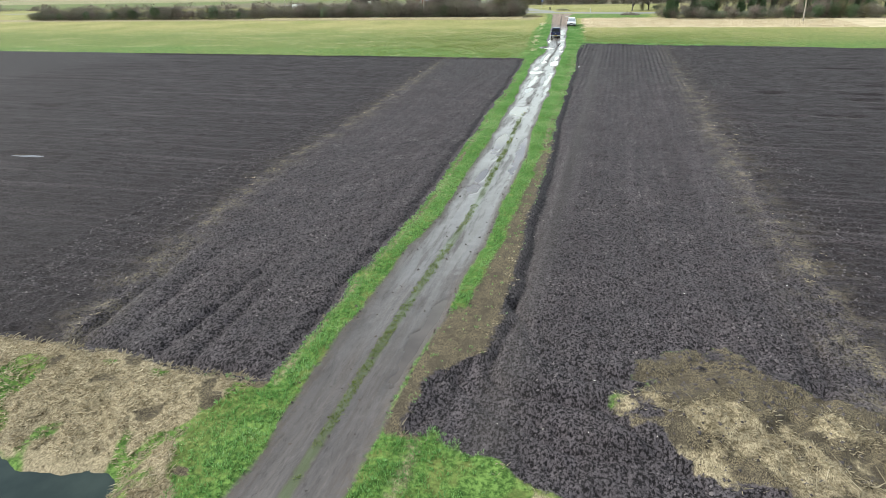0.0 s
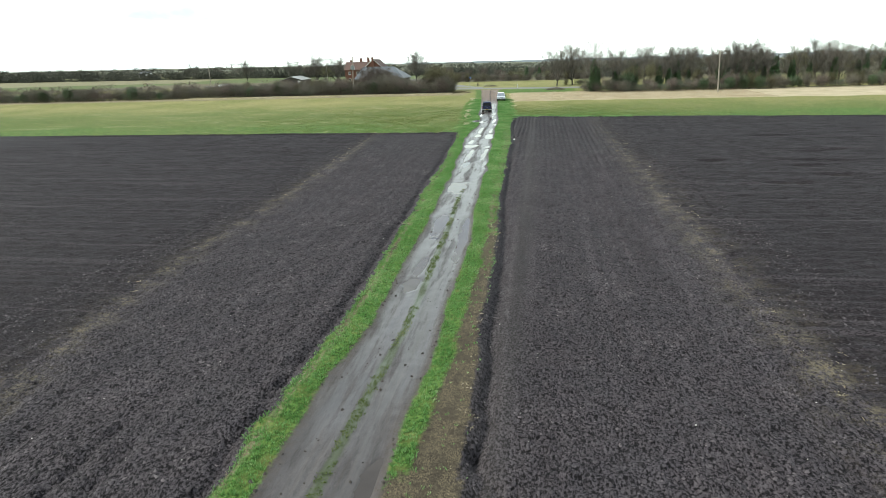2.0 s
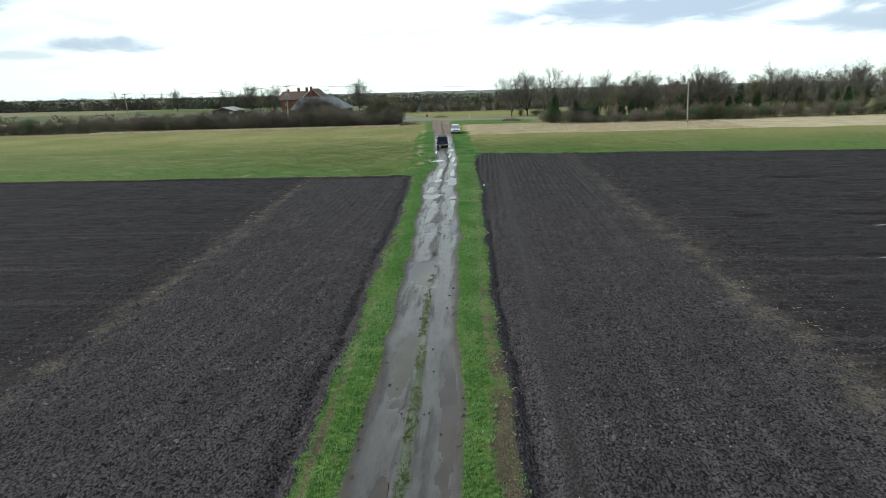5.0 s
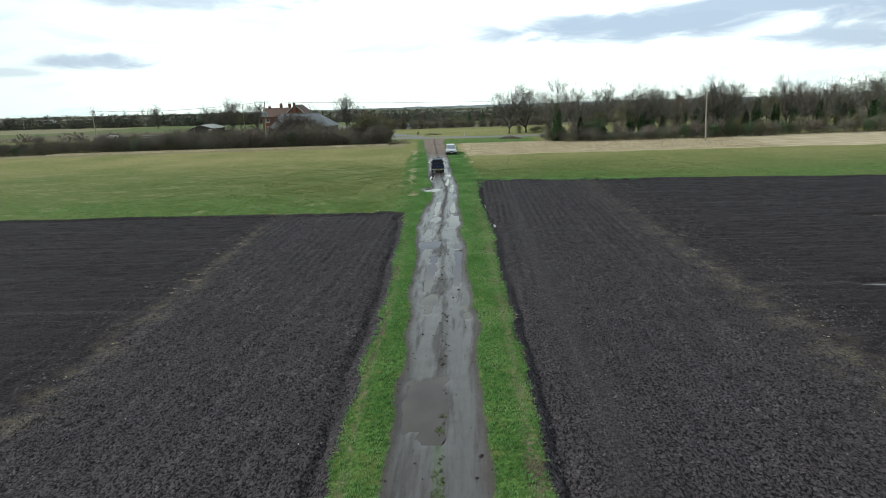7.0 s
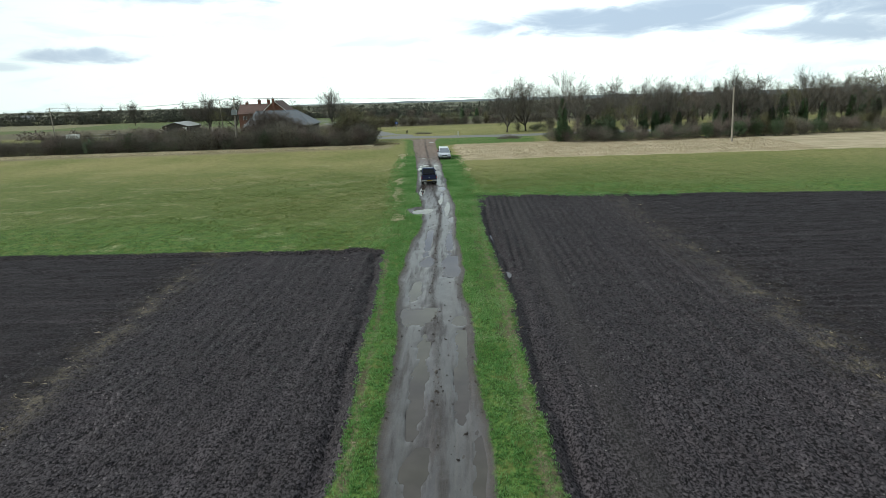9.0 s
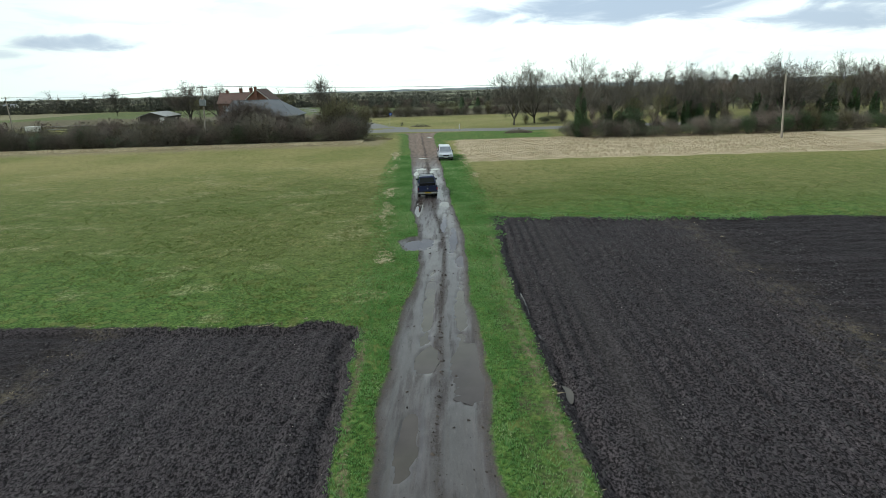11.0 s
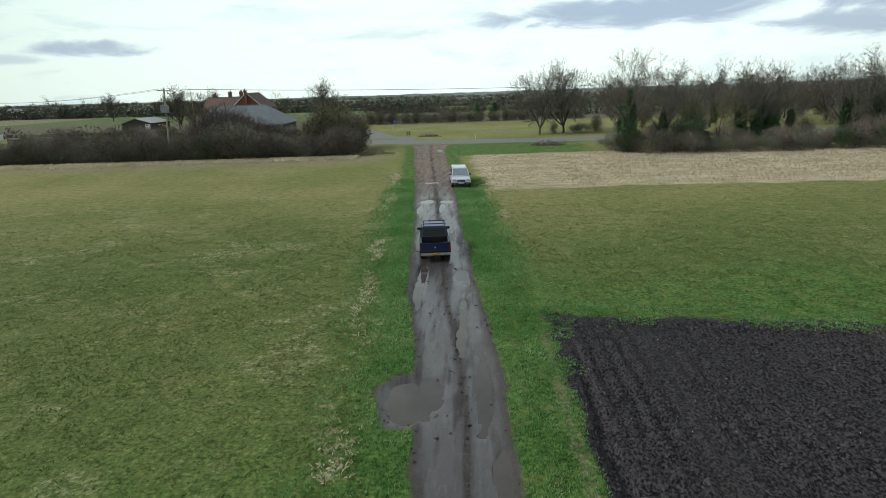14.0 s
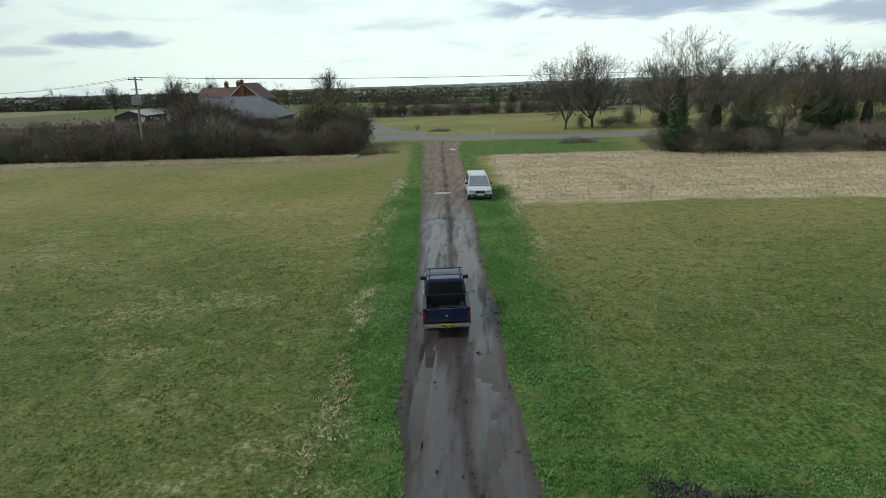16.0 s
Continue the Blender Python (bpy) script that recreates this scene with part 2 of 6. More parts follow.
VERGE_R = (-4.0, -4.6, -5.7, -5.5, -3.75, -3.8, -3.95, -4.3, -4.35, -4.45, -4.85, -5.1, -5.3, -5.6, -5.5, -5.72, -6.0, -6.25, -6.5, -6.6, -6.55)
# puddles on the track: x, y, half width, half length
PUDDLES = ((-9.1, 61.3, 0.95, 2.2), (-8.6, 49.0, 0.42, 2.8), (-6.5, 47.0, 0.38, 5.0), (-8.65, 94.3, 0.85, 2.2), (-10.3, 85.4, 1.0, 1.2), (-8.2, 84.9, 0.55, 0.7),
           (-9.6, 72.6, 0.4, 1.8), (-7.45, 72.6, 0.4, 2.0), (-10.55, 95.2, 0.38, 1.1), (-12.15, 112.4, 1.1, 1.6), (-8.9, 108.2, 0.42, 1.5), (-10.25, 125.6, 0.65, 1.0),
           (-14.0, 147.4, 0.55, 0.7), (-12.2, 147.2, 0.75, 0.6), (-14.3, 158.0, 0.6, 0.4), (-14.6, 189.0, 0.7, 0.5), (-6.45, 20.6, 0.4, 3.4), (-8.35, 40.6, 0.22, 1.6), (-8.35, 38.0, 0.35, 0.9), (-7.4, 95.1, 0.3, 0.6),
           (-12.75, 123.5, 0.22, 4.5), (-10.4, 119.0, 0.2, 4.5), (-9.6, 113.5, 0.24, 3.0), (-14.4, 144.2, 0.28, 2.2), (-12.5, 144.8, 0.24, 1.4), (-9.9, 78.5, 0.3, 3.6), (-8.2, 79.0, 0.28, 4.0), (-10.7, 101.0, 0.25, 4.6),
           (-9.1, 101.0, 0.26, 4.2), (-10.9, 89.6, 0.3, 2.0))


# water standing in furrows: x, y, half width, half length
FURROW_WATER = ((-5.6, 92.6, 0.4, 0.55), (-5.75, 96.5, 0.13, 2.2), (-5.95, 100.6, 0.13, 1.8), (-5.45, 88.6, 0.12, 1.5), (20.0, 64.0, 1.6, 0.24), (16.3, 75.0, 1.2, 0.22), (28.3, 93.3, 2.2, 0.28),
                (27.0, 75.0, 3.0, 0.24), (30.5, 82.0, 2.5, 0.24), (24.2, 72.3, 1.5, 0.22), (27.8, 80.6, 1.2, 0.2), (25.2, 67.7, 1.5, 0.22), (-45.9, 39.0, 1.6, 0.3), (-62.0, 56.0, 1.5, 0.28))


def track_lr(y):
    return np.interp(y, TRACK_LY, TRACK_L), np.interp(y, TRACK_RY, TRACK_R)


def verge_lr(y):
    return np.interp(y, VERGE_LY, VERGE_L), np.interp(y, VERGE_RY, VERGE_R)


def road_mid(x):
    """Middle line of the tarmac road that crosses ahead."""
    return np.interp(x, (-400, -60, -22, 0, 14, 80, 400), (232, 209.5, 204.5, 200.5, 200.3, 203, 230))


def masks(x, y):
    """Signed widths (metres inside) of each kind of surface."""
    w = (fnoise(x, y, 0.35, 3, 5) - 0.5)
    rag = w * 1.2 + 1.2 * (fnoise(x, y, 1.1, 3, 6) - 0.5)
    tl, tr = track_lr(y)
    vl, vr = verge_lr(y)
    track = np.minimum(np.minimum(x - tl, tr - x) + w * 0.5, 198.0 - y)
    bulge = 0.8 * (1.0 - np.hypot((x + 12.15) / 1.05, (y - 112.4) / 1.7)) + w * 1.1
    track = np.maximum(track, bulge)
    far_l = np.interp(x, (-130, -43, -23, -17.5, -15.6, -14.2, -13), (100, 99.3, 98.9, 98.8, 99.2, 98.4, 96.6))
    near_l = 17.3 + 0.15 * np.sin(x * 0.6)
    soil_l = np.minimum(np.minimum(vl - x, far_l - y), y - near_l) + rag * np.interp(y, (24, 30, 92, 97), (0.6, 0.3, 0.3, 1.0)) * np.where((x < -20) & (y > 60), 0.45, 1.0)
    far_r = 119.6 - 0.10 * np.clip(x + 6, 0, 60)
    near_r = np.interp(x, (-6, -4.7, -2.8, -1.6, 1, 8), (16.2, 16.2, 15.6, 14.9, 14.4, 13.6))
    soil_r = np.minimum(np.minimum(x - vr, far_r - y), y - near_r) + rag * np.interp(y, (22, 28, 110, 117), (0.8, 0.22, 0.22, 0.55)) * np.where((x > -4) & (y > 60), 0.5, 1.0)
    soil = np.maximum(soil_l, soil_r)
    stub = np.minimum(np.minimum(x + 7.6 + 0.08 * (y - 153), y - 152.6 + 0.02 * x), 181 - y) + w * 3
    side = np.minimum(3.0 - np.abs((x + 24.5) * 0.945 + (y - 204.0) * 0.31), y - 203.0)
    side = np.maximum(side, np.minimum(6.5 - np.hypot(x + 27.0, y - 210), y - 200))
    isle = 1 - np.hypot((x + 27.6) / 3.6, (y - 211.5) / 1.6)
    road = np.maximum(3.4 - np.abs(y - road_mid(x)), np.where(isle > 0, -1, side))
    return track, soil, stub, road


def base_height(x, y):
    """The lie of the land: level fields, a ditch near the start, a slow fall towards the far distance."""
    z = -np.interp(y, (220, 750, 4500), (0, 13.5, 78.0)) - 0.010 * np.clip(x, -3000, 3000) * sstep(240, 600, y)
    bankside = np.minimum(-11.7 - x + 0.8 * (fnoise(x, y, 0.7, 3, 12) - 0.5), 30)
    ditch = sstep(0, 2.2, bankside) * np.interp(y + 1.0 * (fnoise(x, y, 0.8, 3, 13) - 0.5), (1.0, 4.5, 11.9, 15.9), (0, 1, 1, 0))
    return z - 1.3 * ditch


def height(x, y):
    track, soil, stub, road = masks(x, y)
    z = base_height(x, y)
    tl, tr = track_lr(y)
    mid, half = (tl + tr) / 2, (tr - tl) / 2
    u = (x - mid) / half
    near = (y > 5) & (y < 215) & (np.abs(x + 8) < 75)
    on_t = sstep(0.0, 0.5, track)
    rut = np.exp(-((np.abs(u) - 0.52) / 0.24) ** 2)
    zt = -0.03 - 0.05 * rut + 0.035 * (fnoise(x, y * 0.4, 1.1, 3, 40) - 0.5) + 0.02 * (fnoise(x, y, 4.5, 2, 50) - 0.5)
    for px, py, a, b in PUDDLES:
        k = np.nonzero((np.abs(x - px) < 2.6 * a) & (np.abs(y - py) < 2.6 * b))[0]
        if len(k):
            kx, ky, kz = x[k], y[k], zt[k]
            wob = 1.25 * (fnoise(kx + px, ky * 0.8, 1.2, 3, 61) - 0.5) + 0.7 * (fnoise(kx, ky + py, 3.3, 2, 62) - 0.5)
            r = np.hypot((kx - px) / a, (ky - py) / b) + wob
            zt[k] = np.where(r < 1.8, np.minimum(kz, -0.09 - 0.11 * (1 - sstep(0.75, 1.1, r))) * (1 - sstep(1.2, 1.8, r)) + kz * sstep(1.2, 1.8, r), kz)
    # ploughed soil: drills along the track on the headlands, across it beyond them
    on_s = sstep(0.0, 0.7, soil)
    hl, hr = headlands(y)
    across = sstep(-0.8, 0.8, hl - x) + sstep(-0.8, 0.8, x - hr)
    drill_y = drill_phase(x, y) * np.interp(y, (60, 95), (0.2, 1.0)) * np.where(x < -8, 0.45, 1.0)
    drill_x = 0.5 + 0.5 * np.sin(2 * np.pi * (y + 0.4 * fnoise(x, y, 0.2, 2, 8)) / 0.75)
    clod = fnoise(x, y, 3.0, 4, 20)
    zs = -0.15 + ((0.05 + 0.12 * sstep(0.35, 0.6, fnoise(x, y * 0.3, 0.7, 2, 21))) * drill_y * (1 - across) + 0.07 * drill_x * across) + 0.27 * (clod - 0.5)
    bed = np.exp(-((x + 2.8 + 0.2 * np.sin(y * 0.08)) / 0.75) ** 2) * (x > -6)
    zs = zs * (1 - 0.7 * bed) - 0.05 * bed
    zs = zs - 0.26 * np.exp(-((soil - 0.55) / 0.33) ** 2) * sstep(118, 110, y) * np.where(x > -8, sstep(21, 24, y), 1.0)
    # the last furrow swings round the field corner
    fx, fy = np.clip(x, -3.7, 3.2), np.clip(y, 15, 25)
    bend = np.where(fy > 20.0, -3.6, -3.6 + 0.8 * ((20.0 - fy) / 1.1) ** 2)
    swing = np.minimum(np.where((y > 18.8) & (y < 25), np.abs(x - bend), 9), np.where((x > -2.9) & (x < 3.2), np.abs(y - np.interp(fx, (-2.9, 0.3, 3.2), (18.9, 18.9, 16.2))), 9))
    zs = zs - 0.24 * np.exp(-(swing / 0.24) ** 2) + 0.22 * sstep(22, 19, y) * (x > -7) * (fnoise(x * 0.45 - 0.2 * y, y + 0.3 * x, 0.9, 3, 23) - 0.5)
    zs = zs + 0.12 * sstep(1.5, 0.3, soil) * sstep(108, 116, y)
    for px, py, pa, pb in FURROW_WATER:
        r = np.hypot((x - px) / (pa + 0.2), (y - py) / (pb + 0.2))
        zs = np.where(r < 1.5, np.minimum(zs, -0.27 - 0.06 * (1 - sstep(0.6, 1.1, r))) * (1 - sstep(1.0, 1.5, r)) + zs * sstep(1.0, 1.5, r), zs)
    # turning marks of a tractor at the field corner
    for rad in (3.0, 3.5, 6.4, 6.9):
        ang = np.arctan2(y - 23.5, x - 0.8)
        ring = np.exp(-((np.hypot(x - 0.8, y - 23.5) - rad) / 0.2) ** 2) * sstep(0.6, 0.2, ang) * (x > -6)
        zs = zs - 0.16 * ring
    # wheel marks left by a tractor near the start
    for k, (x0, sl) in enumerate(((-19.7, -0.1), (-17.8, -0.12), (-16.1, 0.05), (-14.4, -0.03))):
        zs = zs - 0.30 * np.exp(-((x - x0 - sl * (y - 17)) / 0.24) ** 2) * sstep(29, 21, y) * (0.6 + 0.4 * (k % 2 == 0))
    bank = (x < bank_x(y)) & (y < 18) & (y > 5)
    grass = bank * 0.42 * (fnoise(x, y, 0.75, 4, 32) - 0.5) + 0.10 * (fnoise(x, y, 0.5, 3, 30) - 0.5) + 0.05 * (fnoise(x, y, 3.2, 3, 31) - 0.5)
    zg = grass + 0.05 * np.exp(-((track + 0.6) / 0.5) ** 2)
    zr = 0.03
    on_r = sstep(-0.2, 0.1, road)
    local = zg * (1 - on_s) + zs * on_s
    local = local * (1 - on_t) + zt * on_t
    local = local * (1 - on_r) + zr * on_r
    # turned-up heap of straw and earth beside the track
    heap = np.exp(-(((x - 4.4) / 3.8) ** 2 + ((y - 19.0) / 2.8) ** 2))
    local = local + heap * (0.75 * (fnoise(x + 0.5 * y, y - 0.3 * x, 0.9, 4, 71) - 0.3))
    return z + np.where(near, local, 0.06 * (zg > 9) + np.where(on_r > 0.5, 0.03, 0.0))


def bank_x(y):
    """Where the green verge gives way to dead grass on the ditch bank."""
    return np.interp(y, (11, 12.4, 14, 15.7, 16.8, 18), (-10.8, -11.0, -12.0, -12.2, -11.3, -10.8))


def heap_of_straw(x, y):
    return np.exp(-(((x - 5.0 + 0.35 * (y - 19)) / 4.6) ** 2 + ((y - 18.6) / 3.0) ** 2)) * (0.05 + 1.55 * fnoise(x + 0.6 * y, 0.6 * y - 0.4 * x, 0.9, 4, 15))


def drill_phase(x, y):
    return 0.5 + 0.5 * np.sin(2 * np.pi * (x + 0.25 * fnoise(x, y, 0.3, 2, 9)) / 0.62)


def headlands(y):
    return np.interp(y, (17, 26, 37, 60, 93), (-20.5, -22, -23.7, -24.3, -26.5)), np.interp(y, (17, 33, 54, 100), (10.0, 9.3, 8.9, 8.0))


def spaced(parts):
    out = [np.array([parts[0][0]])]
    for a, b, d in parts:
        n = max(1, int(round((b - a) / d)))
        out.append(np.linspace(a, b, n + 1)[1:])
    return np.concatenate(out)


GX = spaced(((-3500, -600, 240), (-600, -200, 40), (-200, -70, 6), (-70, -45, 1.2), (-45, -28, 0.6), (-28, -15, 0.17), (-15, -3, 0.12), (-3, 12, 0.15), (12, 30, 0.6), (30, 75, 1.5), (75, 240, 7), (240, 700, 45), (700, 3500, 240)))
GY = spaced(((-600, -40, 60), (-40, 5, 3), (5, 40, 0.17), (40, 122, 0.27), (122, 160, 0.32), (160, 216, 0.6), (216, 320, 4), (320, 800, 24), (800, 4500, 200)))


def sheet(name, gx, gy, zfun, mat, attrs=None):
    X, Y = np.meshgrid(gx, gy)
    x, y = X.ravel(), Y.ravel()
    co = np.stack([x, y, zfun(x, y)], 1).astype(np.float32)
    nx, ny = len(gx), len(gy)
    i = (np.arange(ny - 1)[:, None] * nx + np.arange(nx - 1)[None, :]).ravel()
    quads = np.stack([i, i + 1, i + nx + 1, i + nx], 1).astype(np.int32)
    me = bpy.data.meshes.new(name)
    me.vertices.add(len(co))
    me.vertices.foreach_set("co", co.ravel())
    me.loops.add(quads.size)
    me.loops.foreach_set("vertex_index", quads.ravel())
    me.polygons.add(len(quads))
    me.polygons.foreach_set("loop_start", np.arange(0, quads.size, 4, dtype=np.int32))
    me.polygons.foreach_set("use_smooth", np.ones(len(quads), dtype=bool))
    for key, vals in (attrs(x, y) if attrs else {}).items():
        me.attributes.new(key, "FLOAT", "POINT").data.foreach_set("value", vals.astype(np.float32))
    me.update(calc_edges=True)
    me.materials.append(mat)
    return new(name, me)


def ground_attrs(x, y):
    track, soil, stub, road = masks(x, y)
    tl, tr = track_lr(y)
    vl, vr = verge_lr(y)
    side_w = np.where(x > tl, np.interp(y, (95, 112, 150, 170), (2.2, 3.9, 3.6, 2.6)), 2.2)
    lush = np.maximum(np.exp(-(np.clip(np.maximum(tl - x, x - tr), 0, 99) / side_w) ** 2), np.maximum(0.72 * sstep(124, 100, y) * sstep(-11, -13, x) * (0.6 + 0.8 * fnoise(x, y, 0.12, 3, 88)), 0.76 * sstep(138, 117, y) * (x > -8) * (0.6 + 0.8 * fnoise(x, y, 0.12, 3, 89))))
    lush = lush * (1 - sstep(197, 199, y))
    lush = np.maximum(lush, 0.9 * sstep(176, 184, y) * sstep(199, 197, y) * sstep(-22, -17, x) * sstep(15, 4, x) * (0.6 + 0.7 * fnoise(x, y, 0.3, 3, 93)))
    bx = bank_x(y) + 0.9 * (fnoise(x, y, 0.9, 3, 84) - 0.5)
    dry = np.maximum(sstep(0.3, -0.3, x - bx) * (y < 17.6), sstep(0, 2.4, 5.0 - np.hypot((x - 4.6) * 0.95, (y - 18.4) * 1.25) + 2.0 * (fnoise(x, y, 0.8, 3, 85) - 0.5)))
    dry = np.maximum(dry, 0.75 * (x > -1.5) * sstep(15.2, 14.4, y) * sstep(9.0, 11.0, y))
    earth = sstep(-0.2, 0.3, x - tr) * sstep(0.5, 0.0, x - vr) * np.interp(y, (15.4, 16.4, 27, 38, 60, 100, 112), (0, 1.0, 0.95, 0.65, 0.3, 0.35, 0)) * (0.55 + 1.1 * fnoise(x, y, 0.8, 3, 86)) * np.maximum(sstep(0.2, 1.3, x - tr), sstep(26, 20, y))
    earth = np.maximum(earth, 0.75 * sstep(0.58, 0.70, fnoise(x, y, 1.0, 3, 82)) * (x < bx + 0.6) * (y < 17.3))
    earth = np.maximum(earth, 0.8 * np.exp(-((x - vl - 0.25) / 0.3) ** 2) * (y > 24) * (y < 96) * fnoise(x, y, 0.5, 3, 87))
    dry = np.maximum(dry, np.exp(-((y - 181.5) / 2.5) ** 2) * (x < -27) * 0.9)
    dry = np.maximum(dry, 0.52 * np.exp(-((x - vr + 0.35) / 0.4) ** 2) * (y < 119))
    dry = np.maximum(dry, 0.5 * np.exp(-((x - vl - 0.3) / 0.3) ** 2) * (y < 97) * (y > 17))
    dry = np.maximum(dry, 0.60 * sstep(169, 179, y) * (y < 186) * sstep(-20, -24, x))
    tn = fnoise(x, y * 0.4, 0.55, 3, 33)
    tuss = np.maximum(0.7 * np.exp(-((tl - x - 2.2) / 0.5) ** 2) * sstep(0.38, 0.62, tn) * (y > 108), np.exp(-((x - tr - 3.4) / 0.7) ** 2) * sstep(0.52, 0.62, tn) * (y > 138)) * (y > 100) * (y < 165) * (soil < -0.3)
    tuss_out = 1.0 * tuss
    tuss_out = np.maximum(tuss_out, 0.55 * sstep(0.60, 0.70, fnoise(x, y * 1.6, 0.33, 3, 97)) * (y > 96) * (y < 152) * (x < -12) * (soil < -0.6) * (track < -1))
    bank_green = sstep(0.52, 0.62, fnoise(x, y, 0.45, 3, 83)) * (x < bx) * (y < 17.0)
    dry = dry * (1 - 0.9 * bank_green)
    lush = np.maximum(lush, 0.8 * bank_green)
    straw_heap = heap_of_straw(x, y)
    bare_patch = sstep(0.0, 1.2, 4.4 - np.hypot((x - 4.9 + 0.35 * (y - 19)) * 0.85, (y - 18.9) * 1.25) + 6.0 * (fnoise(x, y, 0.45, 4, 85) - 0.5))
    earth = np.maximum(earth, 0.9 * bare_patch * sstep(0.75, 0.45, straw_heap))
    hl, hr = headlands(y)
    across = np.maximum(sstep(-0.6, 0.6, hl - x), sstep(-0.6, 0.6, x - hr))
    bits = np.maximum(np.exp(-((x - hl) / 1.1) ** 2), np.exp(-((x - hr) / 1.5) ** 2))
    u = (x - (tl + tr) / 2) / ((tr - tl) / 2)
    crown = np.exp(-(u / 0.12) ** 2) * np.clip(np.interp(y, (10, 58, 66, 98, 104, 130), (1, 1, 0, 0, 0.25, 0.2)), 0, 1)
    bed = np.exp(-((x + 2.8 + 0.2 * np.sin(y * 0.08)) / 0.75) ** 2) * (x > -6)
    marks = np.zeros_like(x)
    for cx, cy, rad, wid, lo, hi in ((-3.0, 159.5, 4.6, 0.16, -0.6, 0.6), (-3.0, 159.5, 6.2, 0.16, -0.6, 0.5), (-3.0, 159.5, 7.0, 0.16, -0.6, 0.5), (-32.0, 128.0, 11.0, 0.22, 0.1, 1.4), (-32.0, 128.0, 12.7, 0.22, 0.1, 1.4), (-48.0, 150.0, 22.0, 0.25, -1.2, -0.2), (-48.0, 150.0, 23.8, 0.25, -1.2, -0.2)):
        ang = np.arctan2(y - cy, x - cx)
        marks = np.maximum(marks, np.exp(-((np.hypot(x - cx, y - cy) - rad) / wid) ** 2) * sstep(lo, lo + 0.2, ang) * sstep(hi, hi - 0.2, ang))
    rut = np.exp(-((np.abs(u) - 0.50) / 0.20) ** 2)
    ridge = np.exp(-((u - 0.06) / 0.10) ** 2) * np.interp(y, (52, 66, 95, 105), (0.0, 0.45, 0.6, 1.0))
    fringe = np.exp(-((track - 0.05) / 0.28) ** 2) * (1 - np.exp(-(((x + 12.4) / 1.4) ** 2 + ((y - 112.4) / 2.6) ** 2)))
    return {"earth": np.clip(earth, 0, 1), "tuss": tuss_out, "rut": rut, "ridge": ridge, "fringe": fringe, "track": np.clip(0.5 + track / 0.8, 0, 1), "soil": np.minimum(np.clip(0.5 + soil / np.interp(y, (93, 97, 110, 116), (0.8, 1.3, 0.8, 2.6)), 0, 1), 1.0 - 0.75 * np.maximum(sstep(0.2, 0.75, straw_heap), bare_patch)), "stub": np.clip(0.5 + stub / 2.0, 0, 1),
            "road": np.clip(0.5 + road / 0.5, 0, 1), "lush": lush, "dry": dry, "across": across, "marks": marks, "bits": bits, "crown": crown, "bed": bed}


